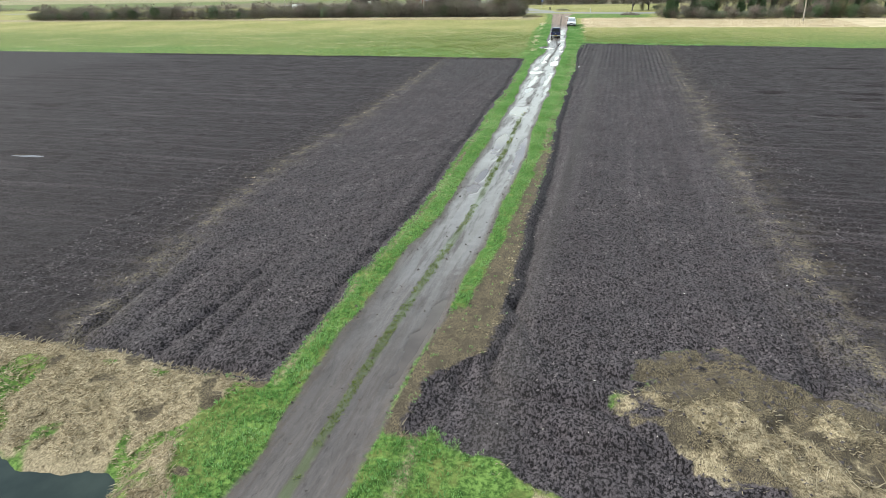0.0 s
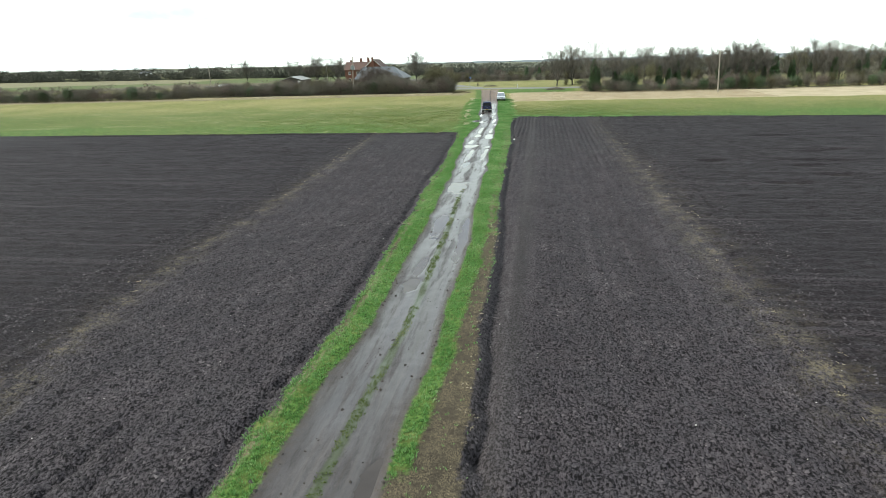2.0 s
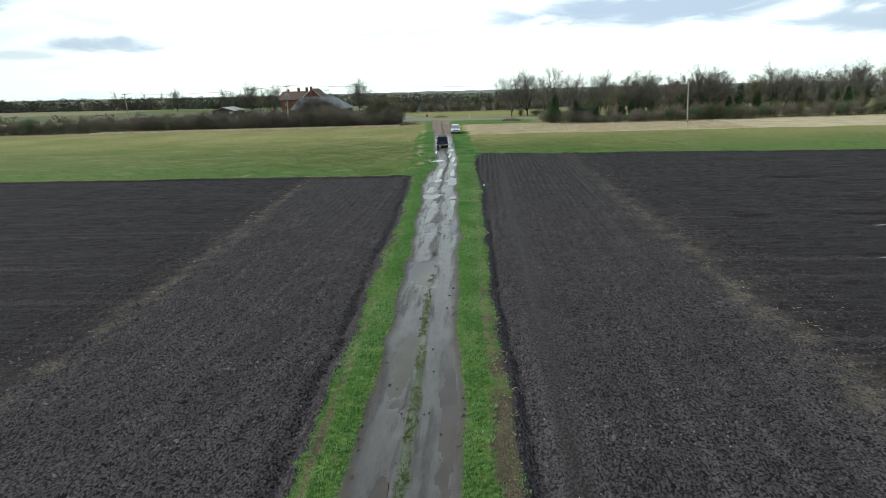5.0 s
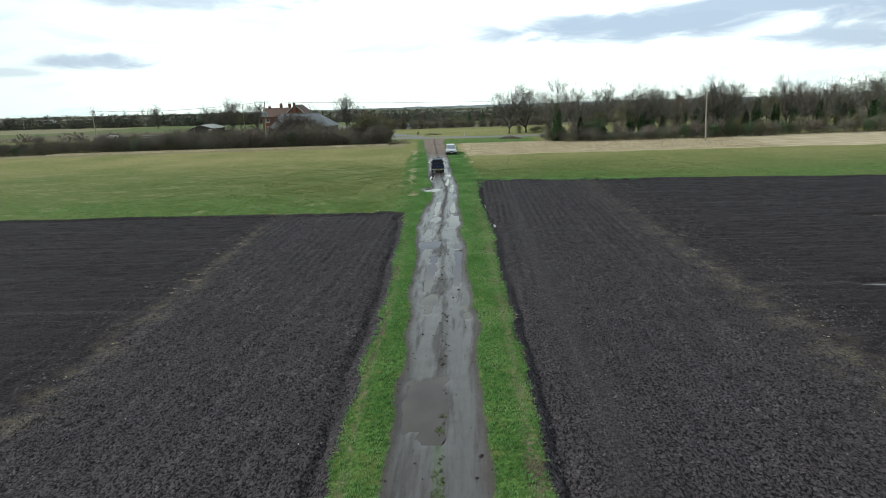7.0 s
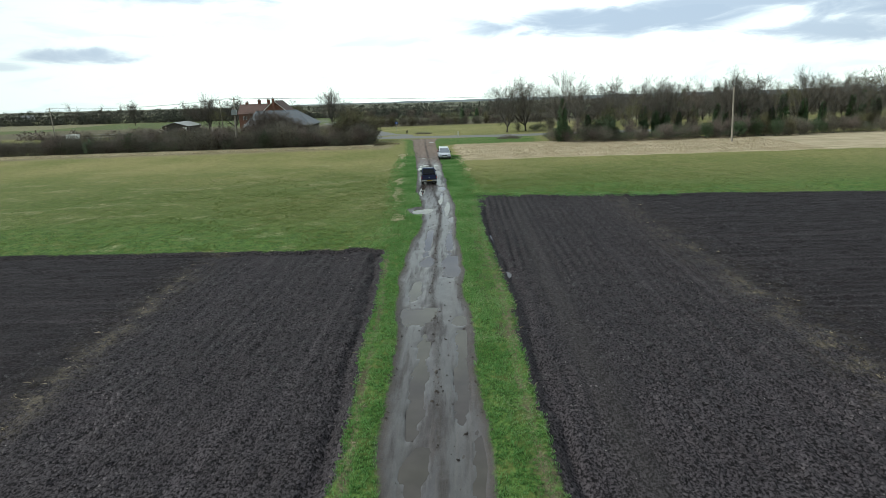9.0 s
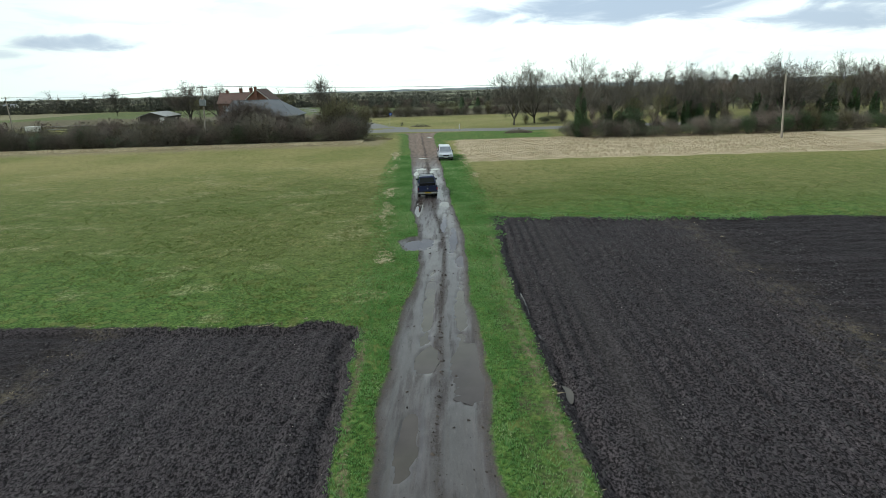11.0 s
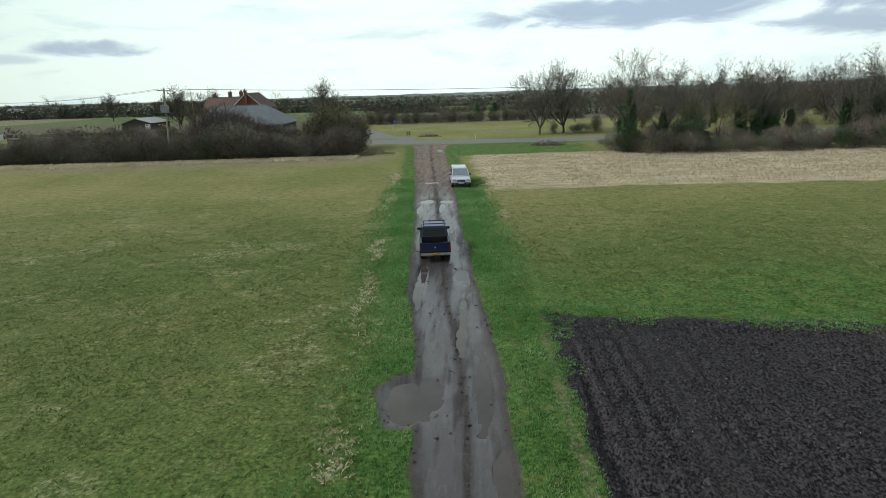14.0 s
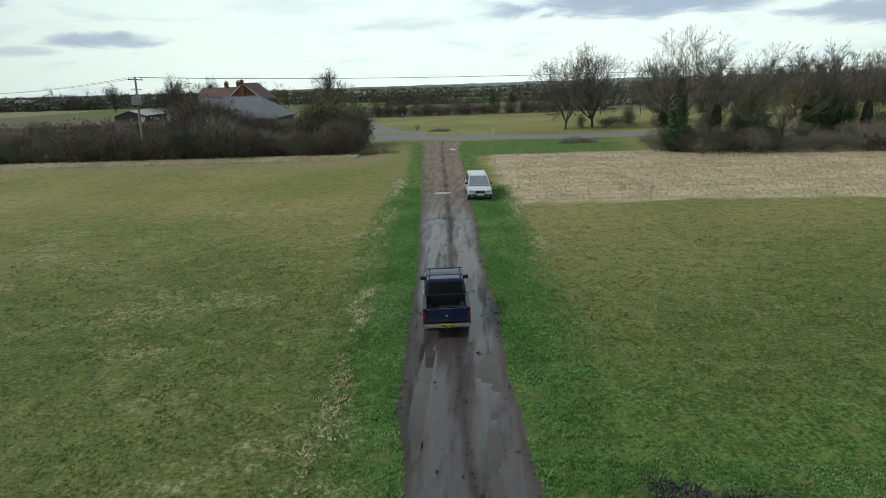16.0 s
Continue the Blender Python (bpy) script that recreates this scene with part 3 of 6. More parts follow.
def ground_material():
    m, nt, bs = material("ground")
    pos = node(nt, "ShaderNodeNewGeometry").outputs["Position"]
    at = lambda k: node(nt, "ShaderNodeAttribute", attribute_name=k).outputs["Fac"]
    big, mid, fin, grit = noise_tex(nt, pos, 0.06, 4), noise_tex(nt, pos, 0.6, 5, 0.6), noise_tex(nt, pos, 5, 5, 0.65), noise_tex(nt, pos, 28, 3, 0.7)
    edge = maths(nt, "SUBTRACT", maths(nt, "ADD", maths(nt, "MULTIPLY", mid, 0.5), maths(nt, "MULTIPLY", fin, 0.5)), 0.5)

    def mask(k, wob=1.2, s=0.14):
        v = maths(nt, "ADD", at(k), maths(nt, "MULTIPLY", edge, wob))
        return ramp(nt, v, 0.5 - s, 0.5 + s)
    # grass
    fields = ramp(nt, big, 0.35, 0.65)
    ysep = node(nt, "ShaderNodeSeparateXYZ", {0: pos}).outputs
    clump = maths(nt, "ADD", maths(nt, "MULTIPLY", noise_tex(nt, pos, 2.2, 6, 0.72), 0.6), maths(nt, "MULTIPLY", grit, 0.4))
    far = mixc(nt, fields, mixc(nt, ramp(nt, ysep[1], 122, 160), (0.114, 0.140, 0.042), (0.265, 0.236, 0.097)), mixc(nt, ramp(nt, ysep[1], 122, 160), (0.084, 0.122, 0.030), (0.176, 0.182, 0.060)))
    plots = node(nt, "ShaderNodeTexVoronoi", {"Vector": node(nt, "ShaderNodeMapping", {0: pos, "Scale": (0.0042, 0.0075, 0.0), "Rotation": (0, 0, 0.18)}).outputs[0], "Scale": 1.0}, feature="F1").outputs["Color"]
    plot = node(nt, "ShaderNodeSeparateXYZ", {0: plots}).outputs
    farmland = mixc(nt, ramp(nt, plot[0], 0.30, 0.34), (0.098, 0.128, 0.050), mixc(nt, ramp(nt, plot[0], 0.62, 0.66), (0.150, 0.152, 0.076), mixc(nt, ramp(nt, plot[1], 0.48, 0.52), (0.118, 0.098, 0.074), (0.225, 0.200, 0.130))))
    # fields fade to pale grey with distance: haze put into the colour
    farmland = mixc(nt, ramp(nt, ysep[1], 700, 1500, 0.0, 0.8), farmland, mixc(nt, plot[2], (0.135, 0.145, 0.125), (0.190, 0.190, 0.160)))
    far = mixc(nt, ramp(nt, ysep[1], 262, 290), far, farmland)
    patch = ramp(nt, maths(nt, "ADD", maths(nt, "MULTIPLY", mid, 0.55), maths(nt, "MULTIPLY", fin, 0.45)), 0.50, 0.66)
    far = mixc(nt, maths(nt, "MULTIPLY", patch, 0.5), far, (0.29, 0.230, 0.112))
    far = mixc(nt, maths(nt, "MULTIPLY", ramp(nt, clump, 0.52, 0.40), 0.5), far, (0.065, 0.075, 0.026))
    far = mixc(nt, maths(nt, "MULTIPLY", ramp(nt, clump, 0.56, 0.68), 0.6), far, (0.23, 0.20, 0.09))
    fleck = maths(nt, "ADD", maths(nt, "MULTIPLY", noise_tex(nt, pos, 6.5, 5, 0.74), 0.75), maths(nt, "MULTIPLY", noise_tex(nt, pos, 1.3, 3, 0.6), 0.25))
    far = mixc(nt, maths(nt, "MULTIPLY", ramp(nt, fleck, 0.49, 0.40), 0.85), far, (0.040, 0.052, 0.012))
    far = mixc(nt, maths(nt, "MULTIPLY", ramp(nt, fleck, 0.53, 0.62), 0.62), far, (0.30, 0.285, 0.12))
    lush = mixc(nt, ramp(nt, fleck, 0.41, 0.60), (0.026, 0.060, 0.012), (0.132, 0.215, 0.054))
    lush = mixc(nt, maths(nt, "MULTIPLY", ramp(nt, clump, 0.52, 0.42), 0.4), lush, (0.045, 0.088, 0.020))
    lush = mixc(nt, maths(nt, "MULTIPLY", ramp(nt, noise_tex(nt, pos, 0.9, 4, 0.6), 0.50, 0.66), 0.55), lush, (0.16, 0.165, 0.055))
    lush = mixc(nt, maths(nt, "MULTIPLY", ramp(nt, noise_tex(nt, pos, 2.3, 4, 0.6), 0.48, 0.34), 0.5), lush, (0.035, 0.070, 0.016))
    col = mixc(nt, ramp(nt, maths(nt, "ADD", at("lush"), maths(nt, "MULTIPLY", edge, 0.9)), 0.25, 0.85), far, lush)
    shake = node(nt, "ShaderNodeTexNoise", {"Vector": pos, "Scale": 3.5, "Detail": 3.0}).outputs["Color"]
    bent = node(nt, "ShaderNodeVectorMath", {0: shake, 1: (0.16, 0.16, 0.16), 2: pos}, operation="MULTIPLY_ADD").outputs[0]
    stems = noise_tex(nt, node(nt, "ShaderNodeMapping", {0: bent, "Scale": (26.0, 11.0, 14.0)}).outputs[0], 1.0, 5, 0.75)
    dry = mixc(nt, ramp(nt, stems, 0.36, 0.64), (0.080, 0.062, 0.038), (0.36, 0.300, 0.200))
    dry = mixc(nt, maths(nt, "MULTIPLY", ramp(nt, mid, 0.52, 0.66), 0.5), dry, (0.13, 0.105, 0.062))
    col = mixc(nt, mask("dry", 1.6, 0.25), col, dry)
    straws = noise_tex(nt, node(nt, "ShaderNodeMapping", {0: bent, "Scale": (30.0, 16.0, 20.0)}).outputs[0], 1.0, 5, 0.75)
    soilish = mixc(nt, ramp(nt, straws, 0.40, 0.62), (0.026, 0.021, 0.016), (0.165, 0.135, 0.088))
    soilish = mixc(nt, maths(nt, "MULTIPLY", ramp(nt, noise_tex(nt, pos, 1.4, 4, 0.6), 0.46, 0.6), 0.5), soilish, (0.040, 0.033, 0.026))
    col = mixc(nt, ramp(nt, maths(nt, "ADD", at("earth"), maths(nt, "MULTIPLY", edge, 1.1)), 0.30, 0.62), col, soilish)
    hay = mixc(nt, ramp(nt, fleck, 0.40, 0.60), (0.15, 0.14, 0.055), (0.46, 0.41, 0.26))
    col = mixc(nt, maths(nt, "MULTIPLY", maths(nt, "MULTIPLY", ramp(nt, at("tuss"), 0.05, 0.8), ramp(nt, clump, 0.44, 0.60)), 0.75), col, hay)
    swath = noise_tex(nt, node(nt, "ShaderNodeMapping", {0: pos, "Scale": (0.10, 0.9, 1.0)}).outputs[0], 1.0, 5, 0.66)
    stubble = mixc(nt, ramp(nt, swath, 0.36, 0.62), (0.315, 0.250, 0.160), (0.48, 0.390, 0.270))
    stubble = mixc(nt, maths(nt, "MULTIPLY", ramp(nt, maths(nt, "ADD", maths(nt, "MULTIPLY", noise_tex(nt, pos, 0.28, 4, 0.6), 0.6), maths(nt, "MULTIPLY", fin, 0.4)), 0.50, 0.60), 0.6), stubble, (0.15, 0.165, 0.06))
    stubble = mixc(nt, maths(nt, "MULTIPLY", fin, 0.5), stubble, (0.42, 0.37, 0.26))
    col = mixc(nt, mask("stub", 0.9, 0.3), col, stubble)
    col = mixc(nt, maths(nt, "MULTIPLY", maths(nt, "MULTIPLY", at("marks"), ramp(nt, fin, 0.35, 0.6)), maths(nt, "ADD", 0.4, maths(nt, "MULTIPLY", at("stub"), 0.45))), col, (0.075, 0.070, 0.030))
    # soil: crumbs drawn out along the drills, shaded hollows and lit tops coloured in
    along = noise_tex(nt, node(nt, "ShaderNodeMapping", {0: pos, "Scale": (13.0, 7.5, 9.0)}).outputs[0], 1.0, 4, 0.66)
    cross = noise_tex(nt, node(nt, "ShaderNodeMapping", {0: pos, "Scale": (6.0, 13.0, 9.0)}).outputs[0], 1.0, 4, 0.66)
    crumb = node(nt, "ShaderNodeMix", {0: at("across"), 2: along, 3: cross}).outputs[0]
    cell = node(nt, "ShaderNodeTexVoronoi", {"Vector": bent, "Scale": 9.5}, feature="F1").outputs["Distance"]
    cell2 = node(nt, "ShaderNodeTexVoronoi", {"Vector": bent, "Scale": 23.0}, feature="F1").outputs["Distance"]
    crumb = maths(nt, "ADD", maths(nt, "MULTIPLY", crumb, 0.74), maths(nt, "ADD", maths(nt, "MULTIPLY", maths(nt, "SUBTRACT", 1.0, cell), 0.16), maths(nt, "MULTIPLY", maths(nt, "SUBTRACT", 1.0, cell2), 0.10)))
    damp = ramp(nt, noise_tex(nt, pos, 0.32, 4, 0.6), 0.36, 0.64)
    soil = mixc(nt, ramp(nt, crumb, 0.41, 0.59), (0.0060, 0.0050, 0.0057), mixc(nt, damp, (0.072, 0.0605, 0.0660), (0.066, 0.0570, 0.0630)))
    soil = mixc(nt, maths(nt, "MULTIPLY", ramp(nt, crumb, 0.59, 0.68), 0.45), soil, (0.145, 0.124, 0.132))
    run_a = noise_tex(nt, node(nt, "ShaderNodeMapping", {0: pos, "Scale": (1.5, 0.035, 1.0)}).outputs[0], 1.0, 4, 0.62)
    run_b = noise_tex(nt, node(nt, "ShaderNodeMapping", {0: pos, "Scale": (0.04, 1.3, 1.0)}).outputs[0], 1.0, 4, 0.62)
    run = node(nt, "ShaderNodeMix", {0: at("across"), 2: run_a, 3: run_b}).outputs[0]
    xsep = node(nt, "ShaderNodeSeparateXYZ", {0: pos}).outputs[0]
    west = ramp(nt, xsep, -8.0, -10.0)
    # lighter headland soil, again with the hollows' shade in its colour
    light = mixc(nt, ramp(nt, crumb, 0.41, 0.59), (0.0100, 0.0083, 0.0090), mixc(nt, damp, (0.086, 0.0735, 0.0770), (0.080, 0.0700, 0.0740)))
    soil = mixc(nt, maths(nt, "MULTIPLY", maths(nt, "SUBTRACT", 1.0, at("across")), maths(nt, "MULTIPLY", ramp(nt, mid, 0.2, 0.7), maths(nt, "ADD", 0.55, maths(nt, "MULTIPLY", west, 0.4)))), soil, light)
    soil = mixc(nt, maths(nt, "MULTIPLY", at("bed"), 0.35), soil, (0.050, 0.044, 0.040))
    bits = maths(nt, "MULTIPLY", at("bits"), ramp(nt, maths(nt, "ADD", maths(nt, "MULTIPLY", mid, 0.6), maths(nt, "MULTIPLY", grit, 0.4)), 0.44, 0.58))
    soil = mixc(nt, maths(nt, "MULTIPLY", maths(nt, "MULTIPLY", bits, ramp(nt, fleck, 0.42, 0.56)), 0.75), soil, (0.20, 0.168, 0.112))
    soil = mixc(nt, maths(nt, "MULTIPLY", at("across"), 0.68), soil, (0.0175, 0.0142, 0.0150))
    soil = mixc(nt, maths(nt, "MULTIPLY", ramp(nt, run, 0.50, 0.38), 0.18), soil, (0.018, 0.0148, 0.0152))
    soil = mixc(nt, maths(nt, "MULTIPLY", maths(nt, "MULTIPLY", ramp(nt, run, 0.53, 0.66), ramp(nt, crumb, 0.42, 0.54)), 0.24), soil, (0.145, 0.122, 0.130))
    # wetter, blacker ground towards the far end
    soil = mixc(nt, ramp(nt, ysep[1], 70, 108, 0.0, 0.42), soil, mixc(nt, ramp(nt, crumb, 0.41, 0.62), (0.008, 0.0066, 0.0074), (0.046, 0.039, 0.041)))
    on_soil = mask("soil", 1.1, 0.12)
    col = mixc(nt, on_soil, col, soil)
    # track
    pat = noise_tex(nt, node(nt, "ShaderNodeMapping", {0: pos, "Scale": (2.4, 0.45, 1.5)}).outputs[0], 1.0, 6, 0.66)
    lines = noise_tex(nt, node(nt, "ShaderNodeMapping", {0: pos, "Scale": (4.5, 0.16, 1.0), "Rotation": (0, 0, -0.07)}).outputs[0], 1.0, 4, 0.6)
    mud = mixc(nt, ramp(nt, pat, 0.35, 0.65), mixc(nt, ramp(nt, ysep[1], 80, 112), (0.048, 0.0420, 0.0425), (0.036, 0.0292, 0.0312)), mixc(nt, ramp(nt, ysep[1], 80, 112), (0.070, 0.0620, 0.0630), (0.053, 0.0430, 0.0455)))
    dryer = mixc(nt, ramp(nt, pat, 0.35, 0.65), (0.125, 0.088, 0.068), (0.245, 0.182, 0.144))
    mud = mixc(nt, maths(nt, "MULTIPLY", ramp(nt, lines, 0.50, 0.40), 0.45), mud, (0.045, 0.034, 0.029))
    mud = mixc(nt, maths(nt, "MULTIPLY", ramp(nt, lines, 0.54, 0.66), 0.25), mud, (0.115, 0.096, 0.086))
    mud = mixc(nt, ramp(nt, maths(nt, "ADD", ysep[1], maths(nt, "MULTIPLY", pat, 22.0)), 148, 182), mud, dryer)
    mud = mixc(nt, maths(nt, "MULTIPLY", at("rut"), 0.25), mud, (0.060, 0.049, 0.044))
    mud = mixc(nt, maths(nt, "MULTIPLY", ramp(nt, grit, 0.52, 0.72), 0.4), mud, (0.125, 0.105, 0.092))
    tread = noise_tex(nt, node(nt, "ShaderNodeMapping", {0: pos, "Scale": (9.0, 2.2, 1.0), "Rotation": (0, 0, -0.07)}).outputs[0], 1.0, 5, 0.7)
    mud = mixc(nt, maths(nt, "MULTIPLY", ramp(nt, tread, 0.46, 0.34), 0.55), mud, (0.024, 0.020, 0.018))
    mud = mixc(nt, maths(nt, "MULTIPLY", ramp(nt, tread, 0.56, 0.68), 0.5), mud, (0.105, 0.089, 0.087))
    mud = mixc(nt, maths(nt, "MULTIPLY", maths(nt, "MULTIPLY", at("ridge"), ramp(nt, fin, 0.42, 0.54)), 0.9), mud, (0.034, 0.024, 0.019))
    mud = mixc(nt, maths(nt, "MULTIPLY", maths(nt, "MULTIPLY", at("fringe"), ramp(nt, fin, 0.36, 0.60)), 0.6), mud, (0.070, 0.054, 0.042))
    mud = mixc(nt, maths(nt, "MULTIPLY", mask("crown", 1.6, 0.3), 0.62), mud, (0.050, 0.070, 0.022))
    on_track = mask("track", 1.0, 0.15)
    col = mixc(nt, on_track, col, mud)
    tar = mixc(nt, fin, (0.150, 0.148, 0.145), (0.215, 0.212, 0.205))
    on_road = mask("road", 0.35, 0.1)
    col = mixc(nt, on_road, col, tar)
    # wetness: sheen in stretched patches along the ruts
    stretch = node(nt, "ShaderNodeMapping", {0: pos, "Scale": (2.2, 0.22, 1.0)}).outputs[0]
    wet = ramp(nt, noise_tex(nt, stretch, 1.0, 5, 0.6), 0.36, 0.56)
    wet = maths(nt, "MULTIPLY", wet, maths(nt, "MULTIPLY", ramp(nt, ysep[1], 138, 165, 1.0, 0.0), ramp(nt, ysep[1], 16, 34, 0.15, 1.0)))
    wet = maths(nt, "MULTIPLY", maths(nt, "ADD", wet, maths(nt, "MULTIPLY", at("rut"), maths(nt, "MULTIPLY", ramp(nt, ysep[1], 138, 165, 0.5, 0.0), ramp(nt, ysep[1], 16, 34, 0.1, 1.0)))), maths(nt, "SUBTRACT", 1.0, maths(nt, "MAXIMUM", at("ridge"), at("fringe"))), clamp=True)
    rough_t = maths(nt, "SUBTRACT", ramp(nt, ysep[1], 138, 168, 0.55, 0.78), maths(nt, "MULTIPLY", wet, 0.27))
    soilwet = maths(nt, "SUBTRACT", 0.75, maths(nt, "MULTIPLY", ramp(nt, fin, 0.5, 0.75), 0.25))
    r = maths(nt, "ADD", 0.85, maths(nt, "MULTIPLY", on_soil, maths(nt, "SUBTRACT", soilwet, 0.85)))
    r = maths(nt, "ADD", r, maths(nt, "MULTIPLY", on_track, maths(nt, "SUBTRACT", rough_t, r)))
    h = node(nt, "ShaderNodeMix", {0: on_soil, 2: clump, 3: crumb}).outputs[0]
    st = maths(nt, "SUBTRACT", maths(nt, "ADD", 0.9, maths(nt, "MULTIPLY", on_soil, 0.1)), maths(nt, "MULTIPLY", on_track, maths(nt, "ADD", 0.45, maths(nt, "MULTIPLY", wet, 0.38))))
    nrm = node(nt, "ShaderNodeBump", {"Height": h, "Strength": st, "Distance": 0.09}).outputs[0]
    put(nt, bs, color=col, rough=r, normal=nrm, spec=maths(nt, "ADD", 0.08, maths(nt, "MULTIPLY", on_track, maths(nt, "ADD", 0.10, maths(nt, "MULTIPLY", wet, 0.42)))))
    return m


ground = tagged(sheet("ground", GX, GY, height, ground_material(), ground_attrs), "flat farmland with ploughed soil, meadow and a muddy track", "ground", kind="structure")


def blob(name, cx, cy, a, b, z, mat, seed, n=40):
    """A flat sheet of water with an uneven outline; its rim lies under the ground around it."""
    bm = bmesh.new()
    rng = random.Random(seed)
    ph = [rng.uniform(0, 6.28) for _ in range(3)]
    ring = []
    for i in range(n):
        t = 2 * math.pi * i / n
        k = 1.38 + 0.10 * math.sin(2 * t + ph[0]) + 0.07 * math.sin(3 * t + ph[1]) + 0.05 * math.sin(5 * t + ph[2])
        ring.append(bm.verts.new((a * k * math.cos(t), b * k * math.sin(t), 0)))
    bm.faces.new(ring)
    me = bpy.data.meshes.new(name)
    bm.to_mesh(me)
    bm.free()
    me.materials.append(mat)
    ob = new(name, me)
    ob.matrix_world = pose(cx, cy, z)
    return ob


for k, (px, py, a, b) in enumerate(PUDDLES):
    tagged(blob("puddle", px, py, a, b, -0.100 - 0.0007 * k, WATER, k), "shallow muddy puddle lying in the rutted track", "puddle", "puddles on the track", "structure")
for k, (px, py, pa, pb) in enumerate(FURROW_WATER):
    tagged(blob("furrow_puddle", px, py, pa, pb, -0.285, WATER, 40 + k), "thin strip of water standing in a field furrow", "puddle", "water in the furrows", "structure")
ditch_water = blob("ditch_water", -44, 8.5, 36.0, 7.5, -0.95, DITCH, 99)
tagged(ditch_water, "still dark water in a field ditch", "water", kind="structure")

# ---- building blocks ----


def link_mesh(name, bm, mat, parent=None, label="", smooth=False):
    me = bpy.data.meshes.new(name)
    if smooth:
        for f in bm.faces:
            f.smooth = True
    bm.to_mesh(me)
    bm.free()
    me.materials.append(mat)
    ob = new(name, me)
    if parent is not None:
        ob.parent = parent
    if label:
        tagged(ob, label)
    return ob


def part(name, bm, mat, parent, label="", smooth=False):
    return link_mesh(name, bm, mat, parent, label, smooth)


def thing(name, m, label, category, group="", kind=""):
    ob = new(name)
    ob.empty_display_size = 0.3
    ob.matrix_world = m
    return tagged(ob, label, category, group, kind)


def box(x0, x1, y0, y1, z0, z1, bevel=0.0, seg=2, bm=None):
    b = bmesh.new()
    bmesh.ops.create_cube(b, size=1.0, matrix=Matrix.Translation(((x0 + x1) / 2, (y0 + y1) / 2, (z0 + z1) / 2)) @ Matrix.Diagonal((x1 - x0, y1 - y0, z1 - z0, 1)))
    if bevel:
        bmesh.ops.bevel(b, geom=b.edges[:], offset=bevel, segments=seg, affect="EDGES")
    return merge(bm, b)


def merge(bm, b):
    if bm is None:
        return b
    me = bpy.data.meshes.new("tmp")
    b.to_mesh(me)
    b.free()
    bm.from_mesh(me)
    bpy.data.meshes.remove(me)
    return bm


def rod(p, q, r, r2=None, seg=8, bm=None):
    p, q = Vector(p), Vector(q)
    b = bmesh.new()
    d = q - p
    m = Matrix.Translation((p + q) / 2) @ d.to_track_quat("Z", "Y").to_matrix().to_4x4()
    bmesh.ops.create_cone(b, cap_ends=True, segments=seg, radius1=r, radius2=r if r2 is None else r2, depth=d.length, matrix=m)
    return merge(bm, b)


def side_solid(outline, x0, x1, bevel=0.02, seg=2, top_in=0.0, zr=(0, 1), bm=None):
    """A solid from a side outline (y, z) drawn across from x0 to x1; above zr[0] it draws in towards the middle by top_in at zr[1]."""
    b = bmesh.new()
    mid = (x0 + x1) / 2
    rows = []
    for x in (x0, x1):
        row = []
        for y, z in outline:
            k = min(max((z - zr[0]) / (zr[1] - zr[0]), 0), 1) * top_in
            row.append(b.verts.new((x - math.copysign(k, x - mid), y, z)))
        rows.append(row)
    n = len(outline)
    b.faces.new(rows[0])
    b.faces.new(rows[1][::-1])
    for i in range(n):
        b.faces.new((rows[0][i], rows[1][i], rows[1][(i + 1) % n], rows[0][(i + 1) % n]))
    bmesh.ops.recalc_face_normals(b, faces=b.faces[:])
    if bevel:
        bmesh.ops.bevel(b, geom=[e for e in b.edges if e.calc_face_angle(0) > 0.5], offset=bevel, segments=seg, affect="EDGES", clamp_overlap=True)
    return merge(bm, b)


def panel(corners, thick, bm=None):
    """A thin plate on four corners, its thickness along the face's normal."""
    b = bmesh.new()
    c = [Vector(v) for v in corners]
    n = (c[1] - c[0]).cross(c[3] - c[0]).normalized() * thick
    lo, hi = [b.verts.new(v) for v in c], [b.verts.new(v + n) for v in c]
    b.faces.new(lo[::-1])
    b.faces.new(hi)
    for i in range(4):
        b.faces.new((lo[i], lo[(i + 1) % 4], hi[(i + 1) % 4], hi[i]))
    return merge(bm, b)


def arch(yc, r, z0, n=8):
    """Points of a wheel arch from front to rear along the sill line z0."""
    a0 = math.asin(min(1, (z0 - 0.36) / r))
    return [(yc + r * math.cos(a0 + (math.pi - 2 * a0) * i / n), 0.36 + r * math.sin(a0 + (math.pi - 2 * a0) * i / n)) for i in range(n + 1)]


# ---- vehicle materials ----


def paint(name, a, b, dirt):
    m, nt, bs = material(name)
    pos = node(nt, "ShaderNodeTexCoord").outputs["Object"]
    z = node(nt, "ShaderNodeSeparateXYZ", {0: pos}).outputs[2]
    splash = maths(nt, "MULTIPLY", ramp(nt, maths(nt, "ADD", z, maths(nt, "MULTIPLY", noise_tex(nt, pos, 4, 4), 0.5)), 1.15, 0.6), 0.8)
    col = mixc(nt, noise_tex(nt, pos, 2.5), a, b)
    put(nt, bs, color=mixc(nt, splash, col, dirt), metal=0.25, coat=0.2, rough=maths(nt, "ADD", 0.28, maths(nt, "MULTIPLY", splash, 0.4)))
    return m


